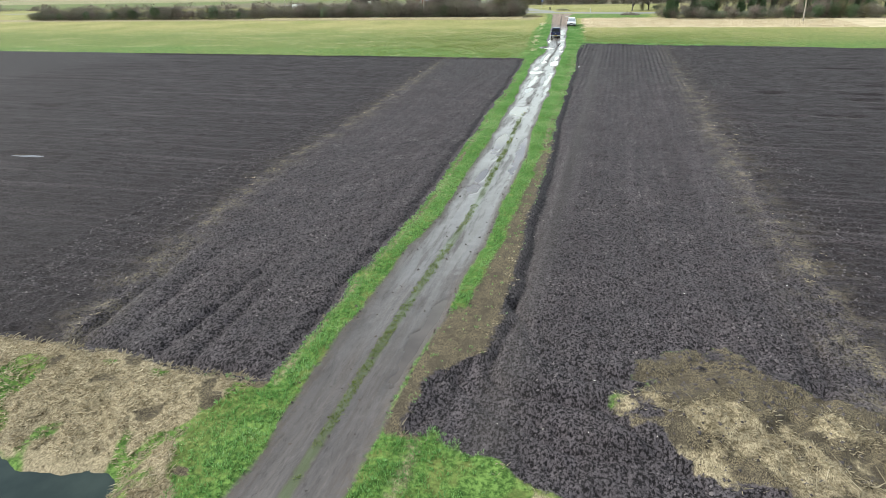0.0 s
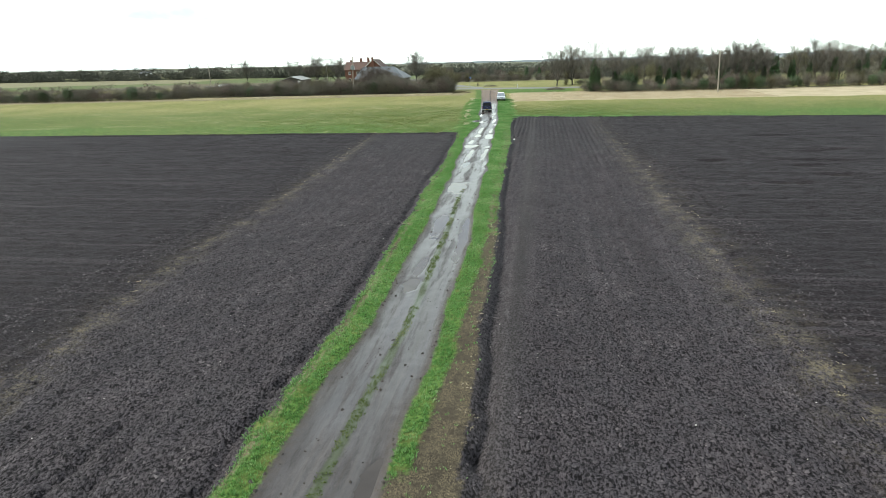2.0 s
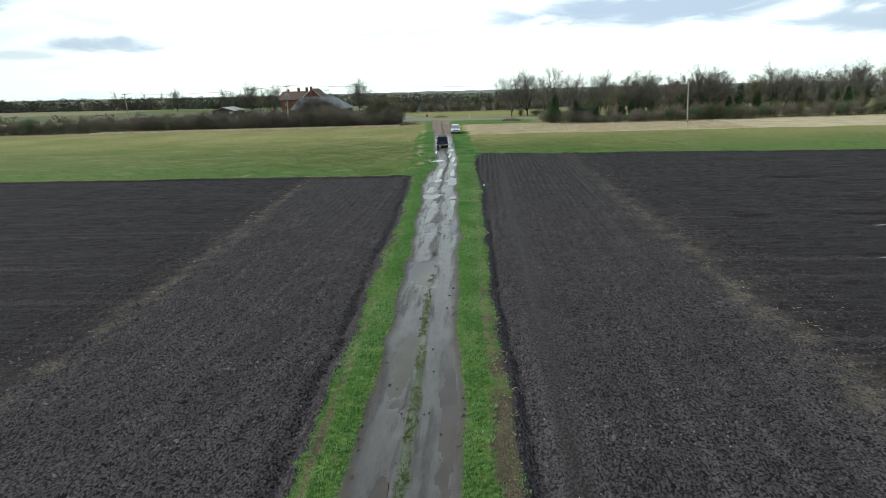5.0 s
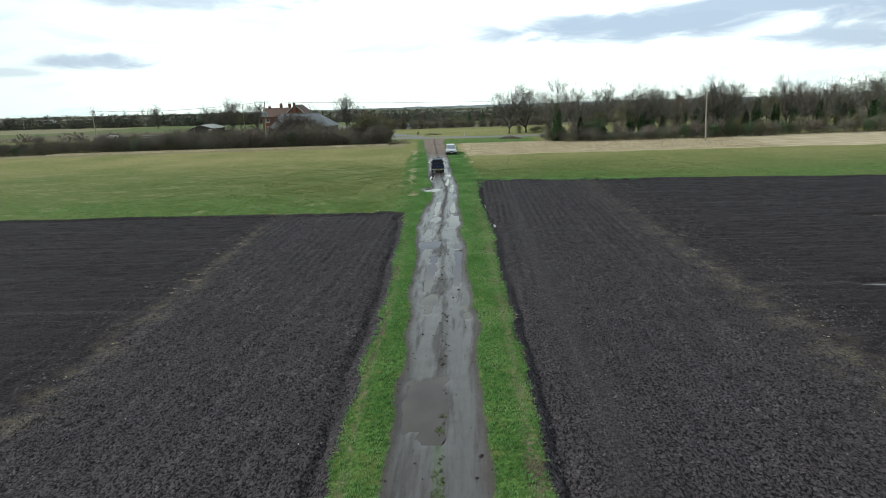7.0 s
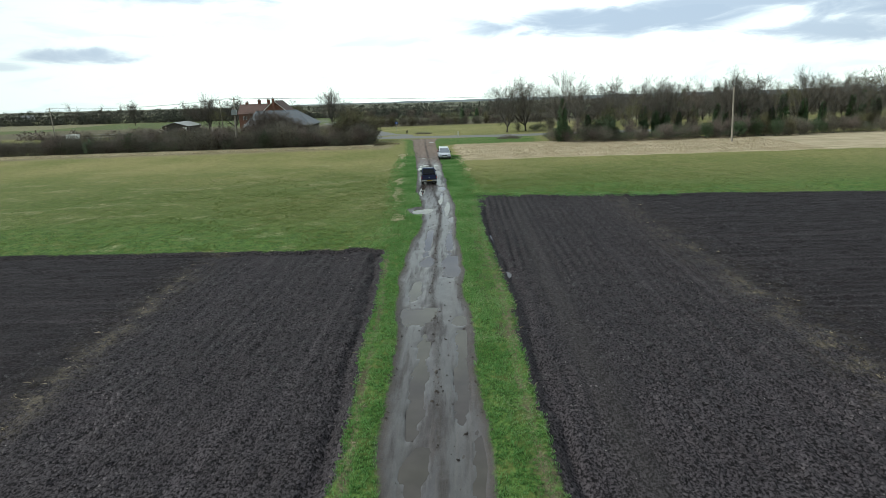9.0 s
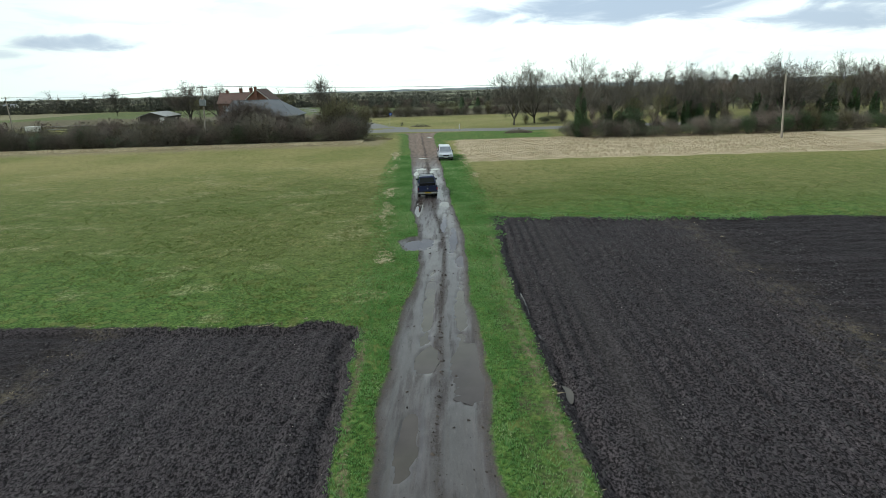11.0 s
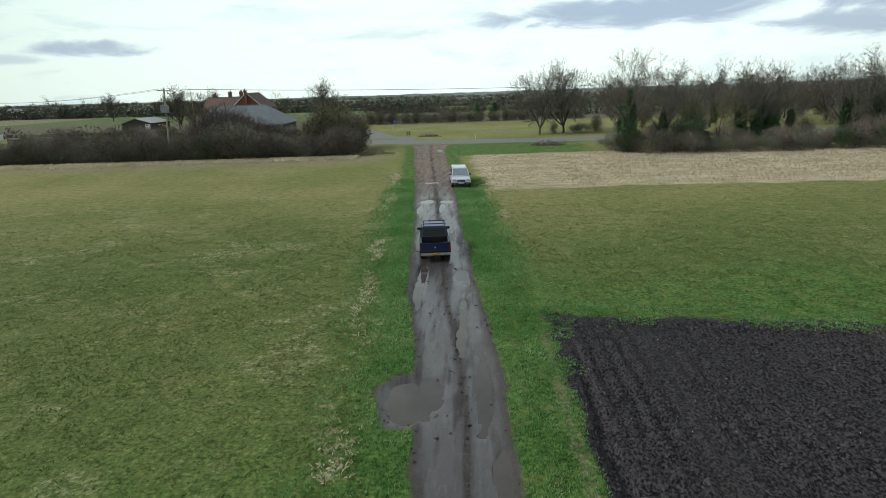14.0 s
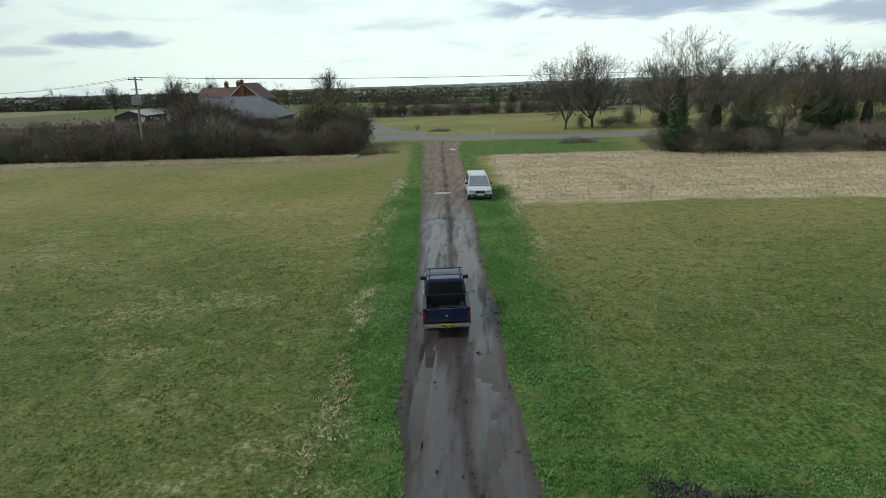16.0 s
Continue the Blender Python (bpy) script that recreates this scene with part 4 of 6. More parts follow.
BLUE = paint("dark_blue_paint", (0.010, 0.018, 0.065), (0.014, 0.024, 0.085), (0.06, 0.05, 0.04))
SILVER = plain("silver_paint", (0.42, 0.44, 0.49), (0.50, 0.52, 0.57), 1.5, 0.35, metal=0.15, coat=0.4, relief=0.0)
# windscreens: pale blue base colour stands in for reflected sky
SCREEN = plain("sky_painted_glass", (0.13, 0.145, 0.175), (0.18, 0.20, 0.235), 2.0, 0.06, spec=0.8, relief=0.0)
GLASS = plain("tinted_glass", (0.006, 0.008, 0.010), (0.010, 0.012, 0.015), 1.0, 0.08, spec=0.28, relief=0.0)
TYRE = plain("tyre_rubber", (0.012, 0.012, 0.012), (0.035, 0.030, 0.026), 8, 0.85, relief=0.4)
ALLOY = plain("alloy_rim", (0.38, 0.38, 0.38), (0.55, 0.55, 0.54), 6, 0.35, metal=0.8)
TRIM = plain("black_plastic", (0.012, 0.012, 0.013), (0.03, 0.03, 0.03), 8, 0.5)
CHROME = plain("dull_chrome", (0.45, 0.44, 0.42), (0.62, 0.62, 0.60), 5, 0.3, metal=0.9)
RED_LENS = plain("red_lens", (0.22, 0.012, 0.012), (0.32, 0.03, 0.025), 9, 0.15)
CLEAR_LENS = plain("clear_lens", (0.50, 0.52, 0.55), (0.72, 0.74, 0.76), 9, 0.1, metal=0.4)
YELLOW = plain("yellow_plate", (0.60, 0.42, 0.02), (0.68, 0.48, 0.03), 9, 0.45)
WHITE = plain("white_plate", (0.68, 0.68, 0.66), (0.76, 0.76, 0.74), 9, 0.45)
BED = plain("worn_bed_liner", (0.010, 0.010, 0.011), (0.028, 0.026, 0.024), 5, 0.8, spec=0.2)


def wheel(parent, x, y, r=0.37, w=0.24):
    w0 = new("wheel")
    w0.parent = parent
    w0.matrix_local = pose(x, y, r)
    b = bmesh.new()
    prof = [(-w / 2, r * 0.62), (-w / 2, r * 0.93), (-w / 2 + 0.04, r), (w / 2 - 0.04, r), (w / 2, r * 0.93), (w / 2, r * 0.62)]
    n = 24
    rings = [[b.verts.new((px, pr * math.cos(2 * math.pi * i / n), pr * math.sin(2 * math.pi * i / n))) for i in range(n)] for px, pr in prof]
    for k in range(len(prof)):
        r0, r1 = rings[k], rings[(k + 1) % len(prof)]
        for i in range(n):
            b.faces.new((r0[i], r0[(i + 1) % n], r1[(i + 1) % n], r1[i]))
    bmesh.ops.recalc_face_normals(b, faces=b.faces[:])
    part("tyre", b, TYRE, w0, smooth=True)
    s = math.copysign(1, x)
    b = rod((s * -0.05, 0, 0), (s * 0.06, 0, 0), r * 0.61, seg=24)
    for i in range(6):
        a = i * math.pi / 3
        rod((s * 0.085, r * 0.1 * math.cos(a), r * 0.1 * math.sin(a)), (s * 0.075, r * 0.57 * math.cos(a), r * 0.57 * math.sin(a)), 0.035, 0.028, 6, b)
    rod((s * 0.05, 0, 0), (s * 0.105, 0, 0), 0.07, 0.06, 12, b)
    part("rim", b, ALLOY, w0, "grey alloy rim")


def bars(parent, x0, x1, y, z0, z1, n, face=-1):
    """Unreadable plate characters as plain dark bars."""
    w = (x1 - x0) / n
    for i in range(n):
        if i != n // 2:
            part("bar", box(x0 + w * (i + 0.18), x0 + w * (i + 0.82), min(y, y + face * 0.004), max(y, y + face * 0.004), z0, z1), TRIM, parent)


def greenhouse(parent, yb0, yb1, yt0, yt1, zb, zt, wb, wt_, paint_mat, posts, roof_drop=0.0):
    """Cab above the belt line, with its glass set into each side. posts: y at the belt of the side pillars."""
    def at(u, v, side):
        y = (yb0 + (yb1 - yb0) * u) * (1 - v) + (yt0 + (yt1 - yt0) * u) * v
        return (side * (wb * (1 - v) + wt_ * v), y, zb + (zt - zb) * v)
    b = bmesh.new()
    cols = []
    for v in (0, 0.86, 0.95, 1.0):
        k = 0.94 if v == 1.0 else 1.0
        pts = [at(0, v, -1), at(0, v, 1), at(1, v, 1), at(1, v, -1)]
        cols.append([b.verts.new((p[0] * k, p[1] * (0.97 if v == 1.0 else 1.0), p[2])) for p in pts])
    for lo, hi in zip(cols, cols[1:]):
        for i in range(4):
            b.faces.new((lo[i], lo[(i + 1) % 4], hi[(i + 1) % 4], hi[i]))
    b.faces.new(cols[-1])
    b.faces.new(cols[0][::-1])
    bmesh.ops.recalc_face_normals(b, faces=b.faces[:])
    bmesh.ops.bevel(b, geom=b.edges[:], offset=0.035, segments=2, affect="EDGES", clamp_overlap=True)
    cab = part("cab", b, paint_mat, parent)
    # rear and front screens
    def face_pts(u, m, v0, v1):
        p = [at(u, v0, -1), at(u, v0, 1), at(u, v1, 1), at(u, v1, -1)]
        return [(q[0] * m, q[1], q[2]) for q in p]
    part("rear_window", panel(face_pts(0, 0.86, 0.12, 0.83), 0.012), GLASS, parent, "dark tinted rear window")
    part("windscreen", panel(face_pts(1, 0.9, 0.08, 0.88)[::-1], 0.012), SCREEN, parent, "sloping windscreen painted pale for the reflected sky")
    for side in (-1, 1):
        for a, c in zip(posts, posts[1:]):
            u0, u1 = a + 0.025, c - 0.025
            p = [at(u0, 0.1, side), at(u1, 0.1, side), at(min(u1, 0.99), 0.82, side), at(u0, 0.82, side)]
            part("side_window", panel(p if side > 0 else p[::-1], 0.01), GLASS, parent)
    return cab


def pickup(m):
    t = thing("pickup_truck", m, "dark blue double-cab pickup truck with open bed and roof bars", "pickup truck")
    # front half below the belt line
    f_arch = arch(1.55, 0.47, 0.46)
    out = [(-0.95, 0.46), *[(y, z) for y, z in f_arch[::-1]], (2.38, 0.46), (2.48, 0.60), (2.47, 0.90), (2.36, 1.02), (1.15, 1.13), (-0.95, 1.13)]
    part("body", side_solid(out, -0.88, 0.88, 0.035, 2, 0.05, (0.75, 1.13)), BLUE, t)
    part("underbody", box(-0.70, 0.70, -2.3, 2.3, 0.34, 0.60), TRIM, t)
    greenhouse(t, -0.95, 1.18, -0.84, 0.42, 1.125, 1.77, 0.84, 0.70, BLUE, (0.05, 0.30, 0.62, 0.93))
    # bed
    r_arch = arch(-1.42, 0.47, 0.50)
    side = [(-2.42, 0.52), *[(y, z) for y, z in r_arch[::-1]], (-0.96, 0.50), (-0.96, 1.15), (-2.42, 1.15)]
    for s in (-1, 1):
        part("bed_side", side_solid(side, s * 0.76, s * 0.885, 0.02), BLUE, t)
        part("bed_rail", box(min(s * 0.75, s * 0.895), max(s * 0.75, s * 0.895), -2.42, -0.97, 1.15, 1.185, 0.012), TRIM, t, "black bed rail cap")
        part("wheel_box", box(min(s * 0.55, s * 0.76), max(s * 0.55, s * 0.76), -1.8, -1.05, 0.72, 0.88, 0.03), BED, t)
    part("bed_floor", box(-0.76, 0.76, -2.40, -0.96, 0.66, 0.72), BED, t, "dirty dark bed floor")
    part("bed_front", box(-0.76, 0.76, -1.02, -0.955, 0.70, 1.17, 0.01), BED, t)
    gate = part("tailgate", box(-0.76, 0.76, -2.47, -2.40, 0.66, 1.17, 0.02), BLUE, t)
    part("gate_handle", box(-0.12, 0.12, -2.485, -2.468, 1.00, 1.06, 0.006), TRIM, gate)
    part("badge", rod((0, -2.485, 0.90), (0, -2.466, 0.90), 0.05, seg=12), CHROME, gate)
    bump_ = part("rear_bumper", box(-0.86, 0.86, -2.60, -2.44, 0.46, 0.60, 0.03), CHROME, t, "dull chrome step bumper")
    plate = part("number_plate", box(-0.26, 0.26, -2.625, -2.60, 0.50, 0.61, 0.004), YELLOW, t, "yellow rear number plate")
    bars(plate, -0.23, 0.23, -2.625, 0.522, 0.588, 8)
    part("tow_ball", rod((0, -2.72, 0.50), (0, -2.55, 0.42), 0.035, 0.03), TRIM, t)
    for s in (-1, 1):
        part("tail_lamp", box(min(s * 0.80, s * 0.888), max(s * 0.80, s * 0.888), -2.47, -2.41, 0.78, 1.02, 0.015), RED_LENS, t)
        part("head_lamp", box(min(s * 0.52, s * 0.84), max(s * 0.52, s * 0.84), 2.38, 2.485, 0.78, 0.94, 0.02), CLEAR_LENS, t)
        mir = part("mirror", box(min(s * 0.80, s * 1.02), max(s * 0.80, s * 1.02), 0.84, 0.94, 1.15, 1.32, 0.03), TRIM, t)
        # the step is silver; its dim, shaded look is put into dark trim
        part("side_step", box(min(s * 0.80, s * 0.92), max(s * 0.80, s * 0.92), -0.85, 1.0, 0.36, 0.40, 0.012), TRIM, t, "silver side step darkened in colour as if in shade")
        for y0 in (-0.30, 0.55):
            part("door_handle", box(min(s * 0.86, s * 0.895), max(s * 0.86, s * 0.895), y0, y0 + 0.16, 1.00, 1.04, 0.008), CHROME, t)
        for y in (1.55, -1.42):
            wheel(t, s * 0.765, y)
    for y in (-0.60, 0.20):
        b = rod((-0.72, y, 1.87), (0.72, y, 1.87), 0.022, seg=8)
        for s in (-1, 1):
            rod((s * 0.62, y, 1.74), (s * 0.62, y, 1.87), 0.025, seg=6, bm=b)
        part("roof_bar", b, TRIM, t)
    part("grille", box(-0.48, 0.48, 2.42, 2.50, 0.70, 0.93, 0.015), TRIM, t)
    # loose load
    b = bmesh.new()
    for i in range(26):
        a, c = i * 2 * math.pi / 26, (i + 1) * 2 * math.pi / 26
        rod((0.22 + 0.30 * math.cos(a), -1.55 + 0.30 * math.sin(a), 0.75), (0.22 + 0.30 * math.cos(c), -1.55 + 0.30 * math.sin(c), 0.75), 0.03, seg=5, bm=b)
    hose = link_mesh("coiled_hose", b, BED)
    hose.matrix_world = m
    tagged(hose, "coil of dark hose lying in the pickup bed", "hose")
    return t


def estate_car(m):
    t = thing("parked_car", m, "silver four-wheel-drive estate car parked on the grass edge", "car")
    fa, ra = arch(1.48, 0.46, 0.42), arch(-1.38, 0.46, 0.42)
    out = [(-2.36, 0.44), *[(y, z) for y, z in ra[::-1]], *[(y, z) for y, z in fa[::-1]], (2.28, 0.42), (2.40, 0.55), (2.38, 0.74), (2.26, 0.86), (1.95, 0.96), (1.18, 1.10), (-2.25, 1.14), (-2.40, 0.95)]
    part("body", side_solid(out, -0.93, 0.93, 0.05, 3, 0.07, (0.75, 1.12)), SILVER, t)
    part("underbody", box(-0.72, 0.72, -2.2, 2.2, 0.28, 0.55), TRIM, t)
    greenhouse(t, -2.22, 1.42, -1.95, 0.28, 1.09, 1.74, 0.875, 0.70, SILVER, (0.05, 0.24, 0.50, 0.74, 0.95))
    part("bumper_cladding", box(-0.93, 0.93, 2.16, 2.43, 0.34, 0.62, 0.05), TRIM, t, "black plastic front bumper")
    part("rear_bumper", box(-0.90, 0.90, -2.45, -2.25, 0.38, 0.62, 0.04), TRIM, t)
    grille = part("grille", box(-0.38, 0.38, 2.26, 2.415, 0.64, 0.86, 0.03), TRIM, t)
    for i in range(6):
        part("slat", box(-0.31 + 0.12 * i, -0.302 + 0.12 * i, 2.412, 2.422, 0.68, 0.83), CHROME, grille)
    plate = part("number_plate", box(-0.26, 0.26, 2.43, 2.448, 0.50, 0.61, 0.003), WHITE, t, "white front number plate")
    bars(plate, -0.23, 0.23, 2.448, 0.525, 0.59, 8, 1)
    for s in (-1, 1):
        part("head_lamp", box(min(s * 0.46, s * 0.88), max(s * 0.46, s * 0.88), 2.12, 2.37, 0.70, 0.89, 0.05), CLEAR_LENS, t)
        part("fog_lamp", rod((s * 0.62, 2.40, 0.47), (s * 0.62, 2.44, 0.47), 0.05, seg=12), CLEAR_LENS, t)
        part("tail_lamp", box(min(s * 0.78, s * 0.92), max(s * 0.78, s * 0.92), -2.40, -2.28, 0.80, 1.15, 0.02), RED_LENS, t)
        part("mirror", box(min(s * 0.86, s * 1.06), max(s * 0.86, s * 1.06), 0.80, 0.92, 1.09, 1.25, 0.035), TRIM, t)
        part("roof_rail", rod((s * 0.61, -1.6, 1.775), (s * 0.61, 0.30, 1.775), 0.025, seg=6), CHROME, t)
        part("wing_cladding", box(min(s * 0.915, s * 0.945), max(s * 0.915, s * 0.945), -0.85, 0.95, 0.40, 0.56, 0.01), TRIM, t)
        for y in (-0.55, 0.45):
            part("door_handle", box(min(s * 0.90, s * 0.94), max(s * 0.90, s * 0.94), y, y + 0.18, 0.98, 1.02, 0.01), SILVER, t)
        for y in (1.48, -1.38):
            wheel(t, s * 0.80, y, 0.36, 0.23)
    return t


truck = pickup(pose(-12.35, 131.0, -0.08, 0, 0, 5.0) @ Matrix.Scale(1.05, 4))
car = estate_car(pose(-11.15, 156.0, -0.03, 0, -1.5, 180 + 5.0) @ Matrix.Scale(1.06, 4))

# ---- trees, bushes, hedges ----


class Strands:
    """Gathers tapering three-sided strands and small leaf plates into one mesh."""

    def __init__(self):
        self.v, self.f = [], []

    def strand(self, p, q, r0, r1):
        p, q = Vector(p), Vector(q)
        d = (q - p).normalized()
        a = d.orthogonal().normalized()
        b = d.cross(a)
        n = len(self.v)
        for c, r in ((p, r0), (q, r1)):
            for k in range(3):
                t = 2.0944 * k
                self.v.append(c + (a * math.cos(t) + b * math.sin(t)) * r)
        for k in range(3):
            j = (k + 1) % 3
            self.f.append((n + k, n + j, n + 3 + j, n + 3 + k))

    def spike(self, p, q, r0):
        p, q = Vector(p), Vector(q)
        d = (q - p).normalized()
        a = d.orthogonal().normalized()
        b = d.cross(a)
        n = len(self.v)
        for k in range(3):
            t = 2.0944 * k
            self.v.append(p + (a * math.cos(t) + b * math.sin(t)) * r0)
        self.v.append(q)
        self.f += [(n, n + 1, n + 3), (n + 1, n + 2, n + 3), (n + 2, n, n + 3)]

    def leaf(self, p, size, rng):
        a = Vector((rng.gauss(0, 1), rng.gauss(0, 1), rng.gauss(0, 1))).normalized()
        b = a.orthogonal().normalized()
        n = len(self.v)
        p = Vector(p)
        self.v += [p - a * size, p + b * size * 0.6, p + a * size, p - b * size * 0.6 + a.cross(b) * size * 0.3]
        self.f.append((n, n + 1, n + 2, n + 3))

    def mesh(self, name, mat):
        me = bpy.data.meshes.new(name)
        me.from_pydata([tuple(c) for c in self.v], [], self.f)
        me.materials.append(mat)
        return me


def turned(d, spread, rng):
    return (d + Vector((rng.gauss(0, spread), rng.gauss(0, spread), rng.gauss(0, spread * 0.6)))).normalized()


def tree_meshes(seed, height_, spread=1.0, trunk_r=0.22, twig=0.02, clear=0.24, limbs=5, levels=4):
    """Trunk with limbs, and a crown that forks again and again into fine bare twigs: two meshes of a tree of that height."""
    rng = random.Random(seed)
    wood, fine = Strands(), Strands()

    def grow(p, d, length, r, level):
        bits = 3 if level == 1 else 2 if level < 4 else 1
        st = wood if level == 1 else fine
        for s in range(bits):
            d = (turned(d, 0.12, rng) + Vector((0, 0, 0.07 if level < 3 else -0.01))).normalized()
            q = p + d * length / bits
            r2 = max(r * (0.86 if bits > 1 else 0.7), twig * 0.5)
            if level == levels:
                st.spike(p, q + d * length * 0.5, r)
            else:
                st.strand(p, q, r, r2)
            if level < levels and (s > 0 or level > 1) and rng.random() < 0.75:
                grow(p.lerp(q, rng.uniform(0.3, 0.9)), fork(d, 0.75), length * rng.uniform(0.42, 0.62), max(r2 * 0.5, twig), level + 1)
            p, r = q, r2
        if level < levels:
            for _ in range(3 if rng.random() < 0.35 else 2):
                grow(p, fork(d, 0.42), length * rng.uniform(0.58, 0.78), max(r * 0.68, twig), level + 1)
        else:
            for _ in range(4):
                fine.spike(p, p + fork(d, 0.6) * length * rng.uniform(0.6, 1.0), twig * 0.7)
            u = p - d * length * 0.5
            fine.spike(u, u + fork(d, 0.7) * length * rng.uniform(0.5, 0.9), twig * 0.7)

    def fork(d, amount):
        side = Vector((rng.gauss(0, 1), rng.gauss(0, 1), rng.gauss(0.15, 0.7))).normalized()
        return (d + side * amount * (0.6 + 0.5 * spread)).normalized()

    p, d = Vector((0, 0, -0.15)), Vector((0, 0, 1))
    for s in range(3):
        d = turned(d, 0.05, rng)
        q = p + d * height_ * clear / 3
        wood.strand(p, q, trunk_r * (1.25 if s == 0 else 1 - 0.08 * s), trunk_r * (0.92 - 0.08 * s))
        p = q
    for k in range(limbs):
        a = 6.283 * k / limbs + rng.uniform(-0.5, 0.5)
        tilt = rng.uniform(0.55, 1.75) * spread if k else 0.1
        grow(p - d * rng.uniform(0, height_ * clear * 0.35), Vector((tilt * math.cos(a), tilt * math.sin(a), 1)).normalized(), height_ * (0.34 if k == 0 else rng.uniform(0.26, 0.34)), trunk_r * 0.55, 1)
    tops = sorted(c.z for c in fine.v)
    k = height_ / tops[int(len(tops) * 0.985)]
    for st in (wood, fine):
        st.v = [c * k for c in st.v]
    return wood, fine


def floor_at(x, y):
    return float(height(np.array([float(x)]), np.array([float(y)]))[0])


def make_tree(name, seed, h, label, mat=None, ivy=0.0, **kw):
    wood, fine = tree_meshes(seed, h, **kw)
    t = tagged(new(name), label, "tree")
    trunk = new("trunk", wood.mesh("trunk", BARK))
    crown = new("crown", fine.mesh("crown", mat or CROWN))
    parts_ = [trunk, crown]
    if ivy:
        rng = random.Random(seed + 5)
        st = Strands()
        for i in range(int(4200 * ivy)):
            z = rng.uniform(0, 1) ** 0.85 * h * 0.66
            w = (0.35 + 0.62 * ivy * math.sin(math.pi * min(1, (z / (h * 0.62)) * 0.8 + 0.15))) * rng.uniform(0.3, 1.0)
            a = rng.uniform(0, 6.283)
            st.leaf((w * math.cos(a), w * math.sin(a), z), rng.uniform(0.08, 0.19), rng)
        parts_.append(new("ivy", st.mesh("ivy", IVY)))
    for p in parts_:
        p.parent = t
    return t


def make_bush(name, seed, h, w, label, mat, twigs=620, leaves=0, leaf_mat=None, thick=0.012, lobes=5, core=420):
    """Thicket: a few arching stems and several uneven lobes of fine twigs that fray out at the rim; dead leaf in its heart."""
    rng = random.Random(seed)
    wood, fine, lf, heart = Strands(), Strands(), Strands(), Strands()
    hubs = []
    for k in range(lobes):
        a, rr = 6.283 * k / lobes + rng.uniform(-0.6, 0.6), rng.uniform(0.2, 0.62) * w
        hubs.append((Vector((rr * math.cos(a), rr * math.sin(a), h * rng.uniform(0.36, 0.58))), rng.uniform(0.5, 0.75) * w, h * rng.uniform(0.30, 0.42)))
    for c, r, hz in hubs:
        for _ in range(2):
            foot = Vector((rng.gauss(0, 0.012), rng.gauss(0, 0.012), -0.1))
            knee = foot.lerp(c, 0.6) + Vector((rng.gauss(0, 0.15), rng.gauss(0, 0.15), 0))
            wood.strand(foot, knee, thick * 2.6, thick * 1.9)
            wood.strand(knee, c + Vector((rng.gauss(0, 0.3) * r, rng.gauss(0, 0.3) * r, hz * 0.7)), thick * 1.9, thick * 0.8)
    for i in range(twigs):
        c, r, hz = hubs[i % lobes]
        n = Vector((rng.gauss(0, 1), rng.gauss(0, 1), rng.gauss(0.2, 1))).normalized()
        q = rng.random() ** 0.45
        p = c + Vector((n.x * r * q, n.y * r * q, n.z * hz * q))
        if p.z < 0.05:
            p.z = rng.uniform(0.05, 0.5)
        out = (Vector((n.x, n.y, n.z * 0.7 + 0.55)) + Vector((rng.gauss(0, 0.5), rng.gauss(0, 0.5), rng.gauss(0, 0.4)))).normalized()
        e = p + out * h * rng.uniform(0.08, 0.22)
        fine.spike(p - out * h * 0.06, e, thick)
        v2 = p.lerp(e, rng.uniform(0.2, 0.7))
        fine.spike(v2, v2 + turned(out, 0.6, rng) * h * rng.uniform(0.05, 0.12), thick * 0.75)
        for _ in range(leaves if rng.random() < 0.9 else 0):
            lf.leaf(p.lerp(e, rng.random()) + Vector((rng.gauss(0, .08), rng.gauss(0, .08), rng.gauss(0, .08))), rng.uniform(0.035, 0.085), rng)
    for i in range(core):
        c, r, hz = hubs[i % lobes]
        n = Vector((rng.gauss(0, 0.45), rng.gauss(0, 0.45), rng.gauss(-0.25, 0.5)))
        p = c + Vector((n.x * r, n.y * r, n.z * hz))
        p.z = max(p.z, rng.uniform(0.05, 0.4))
        heart.leaf(p, h * rng.uniform(0.012, 0.034), rng)
    t = tagged(new(name), label, "bush")
    for nm, st, mt in (("framework", wood, mat), ("canopy", fine, mat), ("undergrowth", heart, HEART)) + ((("foliage", lf, leaf_mat or IVY),) if leaves else ()):
        ob = new(nm, st.mesh(nm, mt))
        ob.parent = t
    return t


def make_conifer(seed, h, label):
    rng = random.Random(seed)
    st, wood = Strands(), Strands()
    wood.strand((0, 0, -0.1), (0, 0, h * 0.95), 0.16, 0.03)
    for i in range(1500):
        v = rng.random() ** 0.7
        w = (0.35 + 1.7 * (1 - v) ** 0.8) * (h / 8) * rng.uniform(0.35, 1.05)
        a = rng.uniform(0, 6.283)
        st.leaf((w * math.cos(a), w * math.sin(a), 0.3 + v * h * 0.96), rng.uniform(0.12, 0.28), rng)
    t = tagged(new("evergreen_tree"), label, "tree")
    for nm, s, mt in (("trunk", wood, BARK), ("crown", st, IVY)):
        ob = new(nm, s.mesh(nm, mt))
        ob.parent = t
    return t


def set_at(ob, x, y, rz=0.0, s=1.0, sz=None, z=None):
    ob.matrix_basis = pose(x, y, floor_at(x, y) - 0.03 if z is None else z, 0, 0, rz) @ Matrix.Diagonal((s, s, sz or s, 1))
    return ob


def again(ob, x, y, rz, s=1.0, sz=None, label=""):
    c = copy_thing(ob, Matrix())
    set_at(c, x, y, rz, s, sz)
    if label:
        c["label"] = label
    return c


R = random.Random(11)

